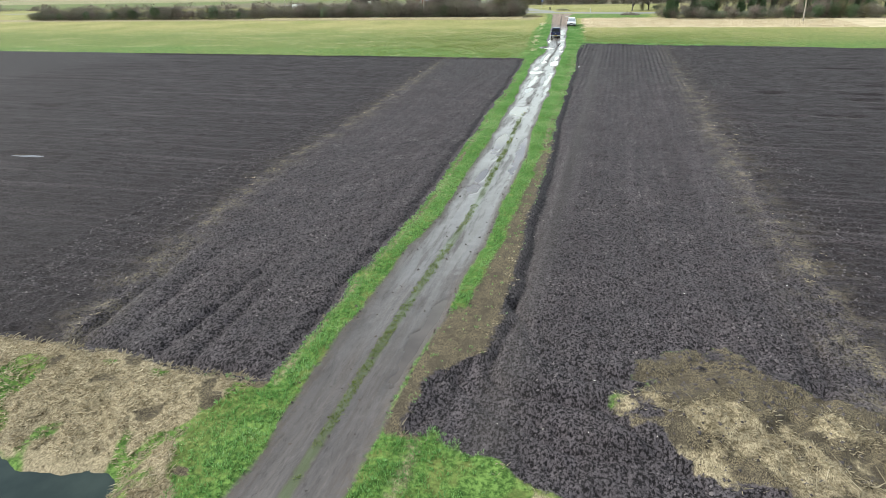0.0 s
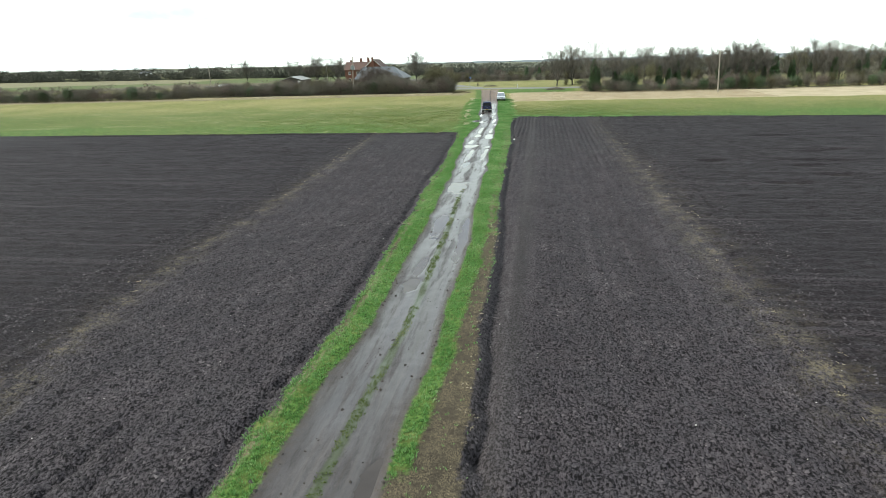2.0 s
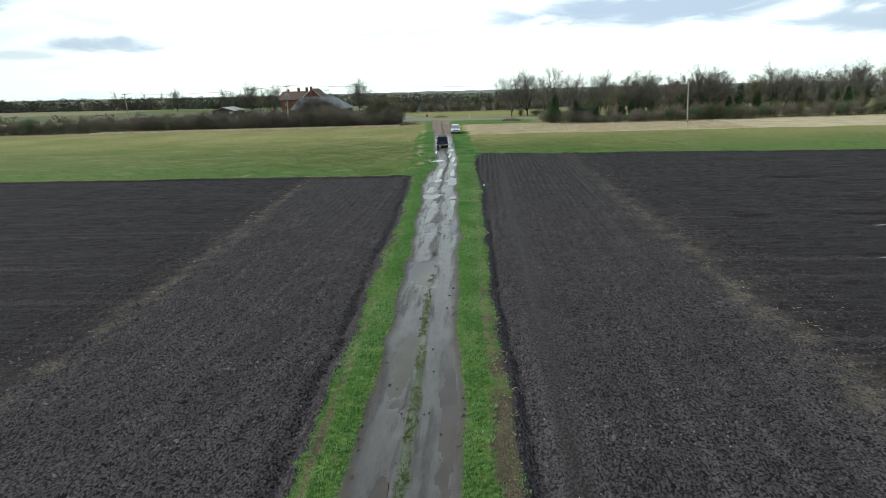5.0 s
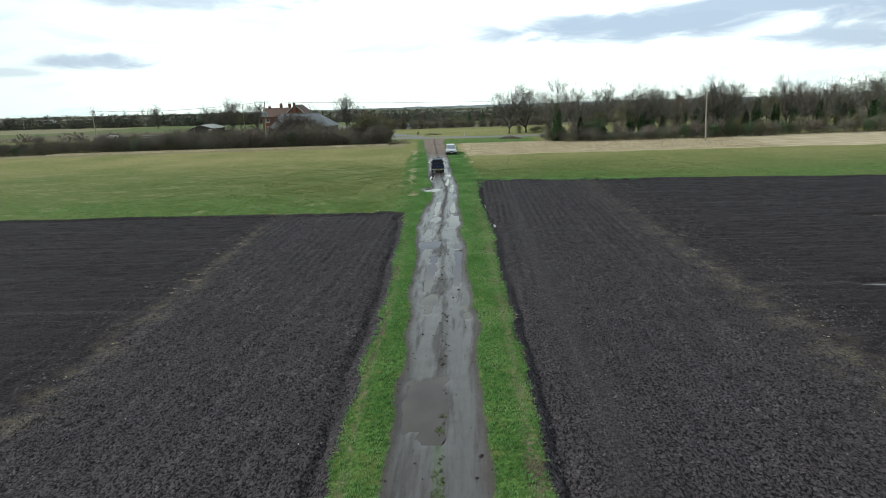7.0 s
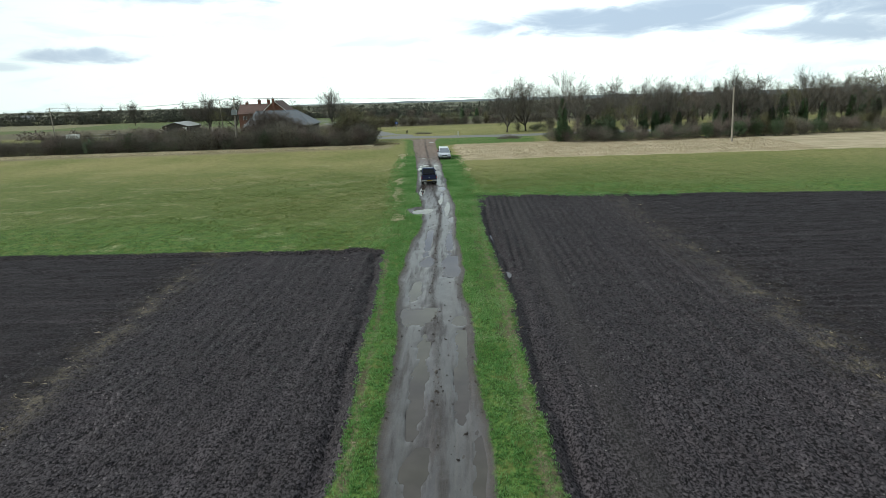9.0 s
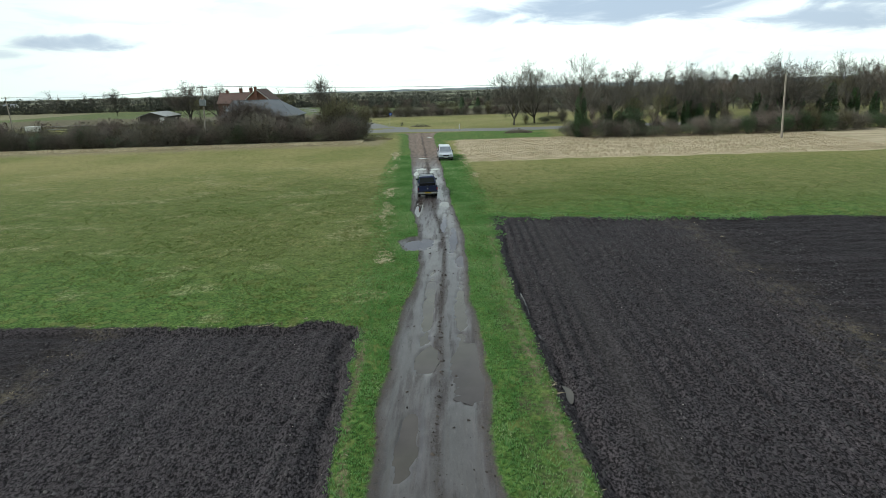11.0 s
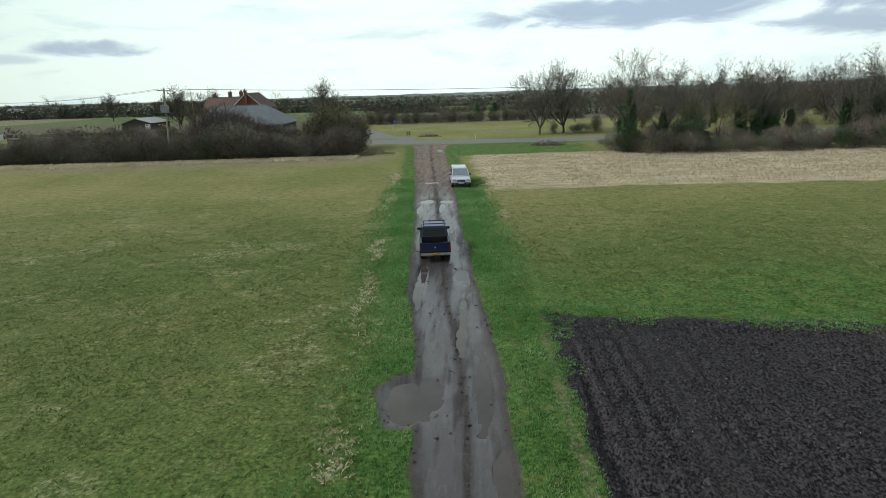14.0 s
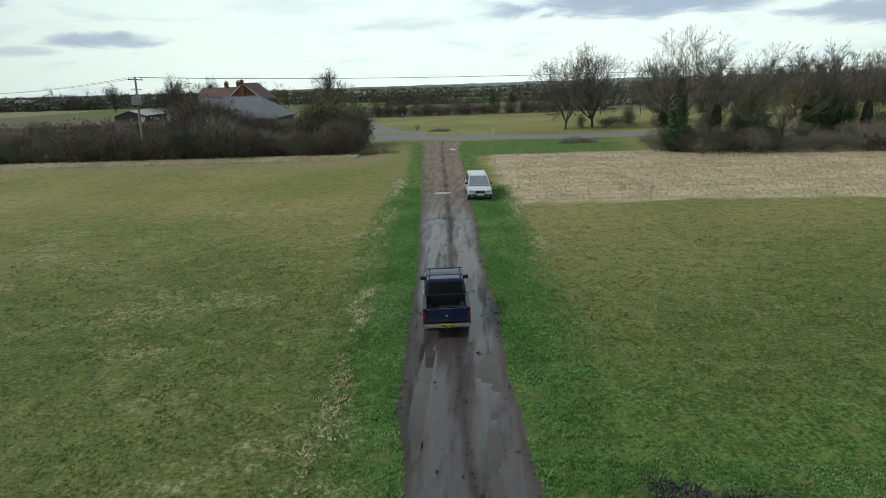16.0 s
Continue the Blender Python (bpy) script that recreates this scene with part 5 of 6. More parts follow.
# two ash trees by the crossroads, and the tall ivy-clad one at the end of the scrub
ash = set_at(make_tree("ash_tree", 3, 11.5, "bare spreading ash tree beside the crossing road", spread=1.0, trunk_r=0.26, limbs=8, levels=6, clear=0.13, twig=0.013), 3.6, 211.0)
again(ash, 8.6, 213.7, 140, 1.05)
ivy_tree = set_at(make_tree("ivy_clad_tree", 21, 12.9, "tall bare tree with its trunk wrapped in dark ivy", ivy=1.3, spread=0.95, trunk_r=0.24, clear=0.36, limbs=7, levels=6, twig=0.013), 12.4, 179.6)

bare = [make_tree("bare_tree", 31 + i, h, lab, mt, spread=sp, trunk_r=tr, ivy=iv, levels=5, limbs=5, twig=0.016, clear=0.3) for i, (h, lab, mt, sp, tr, iv) in enumerate((
    (10.5, "bare leafless tree in the roadside wood", CROWN, 0.9, 0.2, 0),
    (9.0, "bare olive-twigged tree in the roadside wood", CROWN_OLIVE, 0.75, 0.16, 0),
    (9.5, "bare tree partly covered in dark ivy", CROWN, 0.8, 0.18, 0.8),
    (8.0, "bare brown-twigged tree in the roadside wood", CROWN_RED, 0.8, 0.15, 0)))]
spots = [(37.4, 215, 11.8, 0), (58.7, 200, 12.7, 0), (64.4, 240, 11.7, 0), (44, 230, 11.2, 2), (44, 236, 9, 1), (62, 240, 9.7, 2), (22, 186, 7.0, 1), (27, 184.5, 7.5, 1)]
for x in range(15, 215, 5):
    for row in range(2 if x < 90 else 1):
        spots.append((x + R.uniform(-2, 2), 186 + row * 22 + R.uniform(-3, 14) + x * 0.06, R.uniform(8.5, 12.0) if x > 24 else R.uniform(6.5, 9.0), R.choice((0, 0, 1, 2, 3, 3))))
for k, (x, y, h, v) in enumerate(spots):
    if k >= 8 and (k % 4 if x < 48 else k % 3 == 0):
        continue
    if x > 0 and (abs(y - road_mid(x)) < 4.0 or abs(x - 41.5) < 2 and y < 190):
        continue
    src = bare[v]
    base = (10.5, 9.0, 9.5, 8.0)[v]
    if k < 4 and src.matrix_basis == Matrix():
        set_at(src, x, y, R.uniform(0, 360), h / base)
    else:
        again(src, x, y, R.uniform(0, 360), h / base)
for v in (1, 3):
    if bare[v].matrix_basis == Matrix():
        set_at(bare[v], 70 + 6 * v, 212, 20)

for x in np.arange(52, 200, 6.0):
    y = 214 + 0.08 * float(x) + R.uniform(0, 20)
    again(bare[R.choice((0, 1, 1, 3, 2))], float(x) + R.uniform(-2, 2), y, R.uniform(0, 360), R.uniform(0.85, 1.15))

conifer = set_at(make_conifer(5, 8.0, "dark evergreen tree in the roadside wood"), 52, 188.5, 0, 0.9)
for x, y, s in ((36, 187, 0.6), (61.6, 190, 0.95), (80, 300, 1.25), (97, 310, 1.35), (-7.9, 281, 0.75), (-2.4, 282, 0.7), (96, 199, 0.9)):
    again(conifer, x, y, R.uniform(0, 360), s)

slim_ivy = set_at(make_tree("ivy_clad_tree", 57, 9.5, "slender bare tree clad in dark ivy to its crown", ivy=1.0, spread=0.6, trunk_r=0.16, clear=0.3, limbs=6, levels=5, twig=0.015), 30.5, 186.0)
for x, y, s in ((18.5, 184.2, 0.8), (24.2, 187.5, 0.95), (33.2, 186.5, 0.85), (36.0, 190.0, 1.1), (38.6, 187.6, 0.75), (46.4, 187.0, 1.0), (49.5, 190.5, 0.9), (55.2, 189.0, 1.1), (58.0, 187.4, 0.8), (66.0, 190.0, 1.05), (71.0, 191.5, 0.9), (77.5, 192.0, 1.1), (84.0, 193.5, 0.95), (91.0, 194.0, 1.05), (104.0, 196.5, 1.1), (118.0, 199.0, 1.0), (132.0, 201.0, 1.1)):
    again(slim_ivy, x, y, R.uniform(0, 360), s)

# taller crowns that rise above the wood, and round the farm
for x, y, s in ((23.5, 222.0, 0.92), (33.0, 226.0, 1.0), (47.0, 222.0, 0.95), (51.6, 186.5, 1.02), (66.0, 226.0, 1.0), (86.0, 224.0, 1.05), (112.0, 226.0, 1.05)):
    again(ash, x, y, R.uniform(0, 360), s, label="tall bare spreading tree rising above the roadside wood")
for x, y, s in ((-66.8, 326.0, 1.25), (-112.5, 303.0, 1.15), (-103.0, 306.0, 1.05), (-88.0, 310.0, 0.9), (-175.0, 420.0, 1.1), (-215.0, 430.0, 1.2)):
    again(ash, x, y, R.uniform(0, 360), s, label="bare spreading tree standing behind the farm buildings")

# trees round the farm and beyond
for x, y, h, v in ((-111.9, 300, 12.9, 0), (-106, 296, 9, 1), (-101.6, 302, 12, 0), (-58, 290, 12.4, 0), (-74.7, 300, 10.4, 1), (-300, 500, 15, 0), (-281, 505, 13, 0), (-263, 500, 14, 0), (-117, 302, 10, 3),
                   (142, 300, 14, 0), (150, 302, 14, 1), (158, 300, 15, 1), (166, 303, 15, 1), (174, 300, 14, 1), (182, 302, 15, 1), (130, 298, 12, 0)):
    again(bare[v], x, y, R.uniform(0, 360), h / (10.5, 9.0, 9.5, 8.0)[v], label="bare leafless tree standing behind the farm buildings" if x < 0 else "tall bare tree in a distant row")

# left hedge of bare thorn and bramble
thorn = make_bush("thorn_bush", 41, 3.4, 1.7, "bare brown thorn bush in the field hedge", TWIG)
elder = make_bush("elder_bush", 42, 3.7, 1.6, "bare reddish-brown bush in the field hedge", TWIG_RED)
bramble = make_bush("bramble_bush", 43, 1.9, 1.8, "dark bramble thicket with a few leaves", TWIG_RED, 460, leaves=2)
privet = make_bush("evergreen_bush", 44, 2.8, 1.3, "dark green ivy-covered bush", TWIG, 300, leaves=14)
sallow = make_bush("sallow_bush", 45, 4.8, 1.5, "tall bare olive-brown sallow bush", TWIG_OLIVE, 560, lobes=3)
kinds = (thorn, elder, bramble, privet, sallow)
for k, ob in enumerate(kinds):
    set_at(ob, -34 - 3 * k, 186.0)


def hedge_y(x):
    return np.interp(x, (-210, -120, -81, -61, -45, -30), (181, 183.5, 185.6, 184.2, 184.0, 184.2))


x = -29.0
while x > -205:
    for row in range(3):
        ob = R.choice((thorn, thorn, elder, bramble, privet, thorn)) if row == 0 else R.choice((thorn, thorn, elder, sallow))
        s = R.uniform(0.9, 1.35) * np.interp(x, (-120, -60, -46, -44, -37, -34), (1.0, 1.05, 1.2, 1.1, 1.0, 1.1)) * (1 + 0.14 * math.sin(x * 0.37) + 0.08 * math.sin(x * 0.9)) * (1.0, 1.08, 0.95)[row] * (0.72 if ob is sallow else 1.0)
        again(ob, x + R.uniform(-0.6, 0.6), float(hedge_y(x)) + 0.6 + row * 2.1 + R.uniform(-0.5, 0.5), R.uniform(0, 360), s)
    x -= 1.5 if x > -100 else 2.4
# the rounded thicket at the end of the hedge, and the reddish scrub before the barn
for k in range(22):
    u = k / 21
    again(R.choice((thorn, thorn, sallow, elder, privet)), -28.8 - 8.2 * u + R.uniform(-0.6, 0.6), 188 + 9 * R.random(), R.uniform(0, 360), R.uniform(1.5, 2.3) * (0.62 + 0.38 * math.sin(math.pi * (0.12 + 0.8 * u))))
for k in range(20):
    u = k / 19
    again(R.choice((elder, elder, elder, thorn)), -46.5 - 11.0 * u + R.uniform(-0.6, 0.6), 189.5 + 8 * R.random(), R.uniform(0, 360), R.uniform(1.75, 2.45) * (0.62 + 0.38 * math.sin(math.pi * (0.1 + 0.85 * u))))
for x in np.arange(-96, -37, 2.6):
    if x < -58:
        again(R.choice((elder, thorn, sallow, thorn)), float(x) + R.uniform(-0.8, 0.8), 193 + R.uniform(-2, 3), R.uniform(0, 360), R.uniform(0.9, 1.35))
    again(R.choice((thorn, thorn, elder)), float(x) + R.uniform(-0.8, 0.8), 207.5 + R.uniform(-1.5, 1.5), R.uniform(0, 360), R.uniform(1.2, 1.6))
# tall reddish saplings that hide the near end of the barn
for x, y, h in ((-49.5, 193.5, 6.8), (-51.6, 196.0, 8.0), (-53.4, 192.8, 7.4), (-55.2, 195.4, 7.8), (-47.4, 196.4, 6.0)):
    again(bare[3], x, y, R.uniform(0, 360), h / 8.0, label="tall reddish-brown sapling in the scrub before the barn")
# scrub along the near side of the right-hand wood
x = 11.2
while x < 150:
    y = float(np.interp(x, (11, 14, 30, 60, 150), (181, 177.5, 176.2, 177.8, 185)))
    for row in range(2):
        ob = R.choice((bramble, bramble, thorn, privet, elder)) if x < 40 else R.choice((bramble, thorn, thorn, elder, sallow, privet))
        again(ob, x + R.uniform(-0.6, 0.6), y + row * 2.4 + R.uniform(-0.5, 0.8), R.uniform(0, 360), R.uniform(0.75, 1.15) * (1.0 if x < 35 else 1.15))
    x += 1.7 if x < 60 else 3.0
for x, y, s, ob in ((19.5, 180, 1.5, privet), (21.5, 181, 1.7, privet), (23.0, 180.2, 1.1, privet), (13.0, 180, 1.2, privet), (11.8, 180.4, 1.0, privet), (10.8, 213, 0.9, bramble), (12.6, 214, 1.1, bramble), (15, 214, 0.9, thorn), (6.5, 213, 0.6, sallow)):
    again(ob, x, y, R.uniform(0, 360), s)
for k in range(13):
    x = 13.5 + 34 * (k / 12) + R.uniform(-1, 1)
    again(R.choice((privet, elder, thorn, bramble, elder)), x, R.uniform(181, 193), R.uniform(0, 360), R.uniform(0.8, 1.25))
for k in range(52):
    x = 48 + 80 * (k / 51) + R.uniform(-2, 2)
    y = R.choice((R.uniform(184, 195), R.uniform(208, 228))) + 0.03 * x
    if abs(y - road_mid(x)) > 4.5 and abs(x - 41.5) > 2.5:
        again(R.choice((sallow, thorn, elder, thorn)), x, y, R.uniform(0, 360), R.uniform(0.75, 1.2))
# scrub filling the wood beyond the road
for k in range(13):
    x = 15.5 + 36 * (k / 12) + R.uniform(-1, 1)
    again(R.choice((sallow, thorn, sallow, elder)), x, float(road_mid(x)) + R.uniform(6, 20), R.uniform(0, 360), R.uniform(0.65, 1.05))
# wood behind the far meadow
for x in np.arange(-52, 24, 2.1):
    for row in range(2):
        again(R.choice((thorn, thorn, sallow, elder)), float(x) + R.uniform(-1, 1), 280 + row * 4 + R.uniform(-1.5, 1.5), R.uniform(0, 360), R.uniform(0.85, 1.25))
for x in np.arange(-50, 24, 5.5):
    again(bare[R.choice((1, 3))], float(x) + R.uniform(-2, 2), 286 + R.uniform(-1, 3), R.uniform(0, 360), R.uniform(0.5, 0.78))
for x in np.arange(30, 170, 3.0):
    again(R.choice((sallow, thorn, elder, thorn)), float(x), 247 + 0.05 * float(x) + R.uniform(-3, 3), R.uniform(0, 360), R.uniform(1.0, 1.5))
for x in np.arange(18, 150, 9):
    again(bare[R.choice((0, 1, 3))], float(x), 252 + R.uniform(-3, 5), R.uniform(0, 360), R.uniform(0.8, 1.05))


def far_row(name, x0, x1, y, h, n, label, mat, seed, deep=3.0, slant=0.0):
    """A distant line of hedge and trees, one mesh of many upright clumps."""
    rng = random.Random(seed)
    st = Strands()
    spots_ = [(rng.uniform(x0, x1), rng.uniform(-deep, deep)) for _ in range(n)]
    px = np.array([a for a, b in spots_])
    py = y + np.array([b for a, b in spots_]) + slant * (px - x0)
    pz = base_height(px, py)
    for cx, cy, z in zip(px.tolist(), py.tolist(), pz.tolist()):
        hh = h * rng.choice((0.3, 0.35, 0.4, 0.45, 0.5, 0.8)) * rng.uniform(0.7, 1.15)
        for k in range(4):
            p = Vector((cx + rng.gauss(0, hh * 0.5), cy + rng.gauss(0, hh * 0.3), z + (0 if k < 3 else rng.uniform(0.1, 0.5) * hh)))
            st.spike(p, p + Vector((rng.gauss(0, 0.25), rng.gauss(0, 0.25), 1)).normalized() * hh * rng.uniform(0.5, 0.8), hh * 0.022)
        for k in range(40):
            v = rng.random() ** 1.3
            w = hh * (0.75 - 0.45 * v)
            p = Vector((cx + rng.gauss(0, w), cy + rng.gauss(0, hh * 0.3), z + hh * (0.05 + 0.85 * v)))
            st.leaf(p, hh * rng.uniform(0.06, 0.16), rng)
    return tagged(new(name, st.mesh(name, mat)), label, "hedge", kind="stuff")


far_row("far_hedge", -400, -96, 262, 4, 330, "rough hedge beyond the paddocks", TWIG_RED, 6, 1.5)
far_row("far_hedge", -900, -40, 495, 11, 900, "distant hedge and trees across the fields", FAR_WOOD, 2, 7, 0.02)
far_row("far_hedge", -1100, 300, 720, 12, 800, "distant hedges and trees across the fields", FAR_WOOD, 8, 5, -0.05)
far_row("far_hedge", -1400, 500, 1000, 14, 1000, "distant hedges and trees near the skyline", FAR_WOOD, 3, 12)
far_row("far_hedge", 12, 560, 318, 8, 700, "distant scrub and trees beyond the wood", FAR_WOOD, 4, 10)
far_row("far_hedge", -60, 700, 420, 8, 900, "distant scrub and trees beyond the wood", FAR_WOOD, 7, 12)
far_row("far_hedge", -100, 900, 640, 9, 900, "distant copses beyond the wood", FAR_WOOD, 9, 14)
far_row("far_hedge", -2200, 2400, 1800, 15, 1500, "woods on the skyline", FAR_WOOD, 5, 60)


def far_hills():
    """Low wooded rise along the skyline, a plain backdrop kilometres away; distance haze is put into its pale colour.
    """
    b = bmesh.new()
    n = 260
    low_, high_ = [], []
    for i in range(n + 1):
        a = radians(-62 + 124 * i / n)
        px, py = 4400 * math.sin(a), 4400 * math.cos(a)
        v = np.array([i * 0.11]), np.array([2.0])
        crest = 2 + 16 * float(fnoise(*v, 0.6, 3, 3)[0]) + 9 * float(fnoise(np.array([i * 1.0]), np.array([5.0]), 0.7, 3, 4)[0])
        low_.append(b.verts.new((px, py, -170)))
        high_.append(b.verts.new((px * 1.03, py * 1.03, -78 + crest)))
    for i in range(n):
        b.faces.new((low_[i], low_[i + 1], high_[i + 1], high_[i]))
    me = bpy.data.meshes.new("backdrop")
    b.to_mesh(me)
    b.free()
    me.materials.append(plain("hazed_wooded_rise", (0.190, 0.222, 0.235), (0.235, 0.262, 0.270), 0.004, 0.9, relief=0.0, spec=0.0, fine=0.02))
    return tagged(new("backdrop", me), "low wooded rise along the skyline, painted hazy blue-grey", "hills", kind="structure")


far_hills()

# ---- farm buildings ----
BRICK = plain("red_brick", (0.13, 0.058, 0.042), (0.19, 0.088, 0.062), 1.2, 0.85, relief=0.5)
TILE = plain("red_roof_tiles", (0.080, 0.044, 0.036), (0.125, 0.072, 0.058), 0.8, 0.8, relief=0.5)
SLATE = plain("grey_slate", (0.075, 0.082, 0.095), (0.12, 0.13, 0.145), 0.7, 0.55, relief=0.4)
RENDER = plain("white_render", (0.62, 0.62, 0.60), (0.74, 0.74, 0.72), 0.8, 0.8)
TIMBER = plain("dark_timber", (0.045, 0.04, 0.035), (0.085, 0.075, 0.062), 1.5, 0.85)
SHEET = plain("weathered_sheet", (0.26, 0.26, 0.25), (0.38, 0.38, 0.36), 0.9, 0.55)
POLE = plain("weathered_pole", (0.22, 0.19, 0.155), (0.36, 0.32, 0.27), 2.5, 0.85, relief=0.6)
GREYMETAL = plain("grey_metal", (0.22, 0.24, 0.26), (0.34, 0.36, 0.38), 2, 0.5, metal=0.4)
CERAMIC = plain("insulator_ceramic", (0.30, 0.27, 0.24), (0.42, 0.40, 0.37), 5, 0.3)


def gable_roof(x0, x1, y0, y1, ze, zr, along="x", over=0.35, thick=0.14, hip=(0, 0)):
    """Two roof slopes (and hips at either end) as solid plates; returns one bmesh for each slope."""
    x0, x1, y0, y1 = x0 - over, x1 + over, y0 - over, y1 + over
    if along == "x":
        ym = (y0 + y1) / 2
        a, b = (x0 + hip[0], ym, zr), (x1 - hip[1], ym, zr)
        return [panel([(x0, y0, ze), (x1, y0, ze), b, a], thick), panel([(x1, y1, ze), (x0, y1, ze), a, b], thick)], (a, b)
    xm = (x0 + x1) / 2
    a, b = (xm, y0 + hip[0], zr), (xm, y1 - hip[1], zr)
    return [panel([(x1, y0, ze), (x1, y1, ze), b, a], thick), panel([(x0, y1, ze), (x0, y0, ze), a, b], thick)], (a, b)


def gable_wall(x0, x1, y0, y1, ze, zr, along, z0=-0.3):
    """Solid walls up to the eaves, with gables under the ridge."""
    b = bmesh.new()
    if along == "x":
        prof = [(y0, z0), (y1, z0), (y1, ze), ((y0 + y1) / 2, zr), (y0, ze)]
        rows = [[b.verts.new((x, p, z)) for p, z in prof] for x in (x0, x1)]
    else:
        prof = [(x0, z0), (x1, z0), (x1, ze), ((x0 + x1) / 2, zr), (x0, ze)]
        rows = [[b.verts.new((p, y, z)) for p, z in prof] for y in (y0, y1)]
    b.faces.new(rows[0])
    b.faces.new(rows[1][::-1])
    for i in range(5):
        b.faces.new((rows[0][i], rows[1][i], rows[1][(i + 1) % 5], rows[0][(i + 1) % 5]))
    bmesh.ops.recalc_face_normals(b, faces=b.faces[:])
    return b


def window(parent, x, y, z, w=1.1, h=1.2):
    """A framed window on a wall that faces south (towards -y)."""
    fr = None
    for a in ((x - w / 2, x - w / 2 + 0.08, z, z + h), (x + w / 2 - 0.08, x + w / 2, z, z + h), (x - w / 2, x + w / 2, z, z + 0.08), (x - w / 2, x + w / 2, z + h - 0.08, z + h), (x - 0.04, x + 0.04, z, z + h)):
        fr = box(a[0], a[1], y - 0.06, y + 0.02, a[2], a[3], bm=fr)
    win = part("window", fr, RENDER, parent)
    part("pane", box(x - w / 2 + 0.07, x + w / 2 - 0.07, y - 0.025, y - 0.005, z + 0.07, z + h - 0.07), GLASS, win)
    part("sill", box(x - w / 2 - 0.08, x + w / 2 + 0.08, y - 0.12, y, z - 0.08, z - 0.005), RENDER, win)


def chimney(parent, x, y, z0, z1, w=0.9, pots=2):
    b = box(x - w / 2, x + w / 2, y - 0.32, y + 0.32, z0, z1)
    box(x - w / 2 - 0.07, x + w / 2 + 0.07, y - 0.39, y + 0.39, z1 - 0.25, z1 - 0.08, bm=b)
    c = part("chimney", b, BRICK, parent)
    for i in range(pots):
        px = x + (i - (pots - 1) / 2) * 0.42
        part("chimney_pot", rod((px, y, z1 - 0.02), (px, y, z1 + 0.45), 0.13, 0.10, 10), TILE, c)


def house():
    t = thing("farmhouse", pose(-3.6, 0, 0), "red brick farmhouse with tiled roofs and tall chimneys", "house")
    part("wall", gable_wall(-70.6, -61.8, 254.6, 264, 5.6, 9.3, "y"), BRICK, t)
    for s in gable_roof(-70.6, -61.8, 254.7, 264, 5.45, 9.5, "y")[0]:
        part("roof", s, TILE, t)
    part("wall", gable_wall(-79.5, -70.6, 257.5, 264.5, 5.6, 8.4, "x"), BRICK, t)
    for s in gable_roof(-79.5, -70.2, 257.5, 264.5, 5.45, 8.6, "x")[0]:
        part("roof", s, TILE, t)
    chimney(t, -66.3, 254.2, 5.0, 10.3, 0.7, 1)
    chimney(t, -73.2, 261, 8.0, 9.9)
    chimney(t, -70.0, 261, 8.0, 10.0)
    chimney(t, -77.5, 261, 7.6, 9.3)
    for x, z in ((-68.6, 1.0), (-64.0, 1.0), (-68.6, 3.8), (-64.0, 3.8)):
        window(t, x, 254.6, z)
    for x, z in ((-77.5, 1.0), (-74.0, 1.0), (-77.5, 3.7), (-74.0, 3.7)):
        window(t, x, 257.5, z)
    part("bargeboard", panel([(-71.1, 254.25, 5.25), (-66.2, 254.25, 9.45), (-66.2, 254.25, 9.65), (-71.1, 254.25, 5.5)], 0.04), RENDER, t)
    part("bargeboard", panel([(-66.2, 254.25, 9.45), (-61.3, 254.25, 5.25), (-61.3, 254.25, 5.5), (-66.2, 254.25, 9.65)], 0.04), RENDER, t)


def barn():
    t = thing("barn", pose(-1.2, 0, 0), "long low barn with a grey hipped slate roof", "barn")
    part("wall", box(-63.5, -46.8, 212.5, 224.0, -0.3, 3.6), TIMBER, t)
    slopes, (a, b) = gable_roof(-63.5, -46.8, 212.5, 224.0, 3.45, 7.15, "x", 0.5, 0.12, (1.6, 4.8))
    for s in slopes:
        part("roof", s, SLATE, t)
    for e, r, sgn in ((-46.3, b, 1), (-64.0, a, -1)):
        bm = bmesh.new()
        p = [(e, 212.0, 3.45), (e, 224.5, 3.45), r]
        if sgn < 0:
            p = [p[1], p[0], p[2]]
        lo = [bm.verts.new(c) for c in p]
        hi = [bm.verts.new((c[0], c[1], c[2] + 0.12)) for c in p]
        bm.faces.new(lo[::-1])
        bm.faces.new(hi)
        for i in range(3):
            bm.faces.new((lo[i], lo[(i + 1) % 3], hi[(i + 1) % 3], hi[i]))
        part("roof", bm, SLATE, t)
    part("ridge", rod((a[0], a[1], a[2] + 0.1), (b[0], b[1], b[2] + 0.1), 0.12, seg=6), SLATE, t)


def shed():
    z = floor_at(-117, 290)
    t = thing("field_shed", pose(0, 0, z), "low open shed with a pale corrugated roof", "shed")
    part("wall", gable_wall(-124.5, -114.4, 286, 298, 2.7, 4.1, "y"), TIMBER, t)
    for s in gable_roof(-124.5, -114.4, 286, 298, 2.65, 4.25, "y", 0.4, 0.08)[0]:
        part("roof", s, SHEET, t)
    part("door", box(-116.4, -114.8, 285.85, 285.98, -0.2, 2.4), RENDER, t, "white shed door")


house()
barn()
shed()

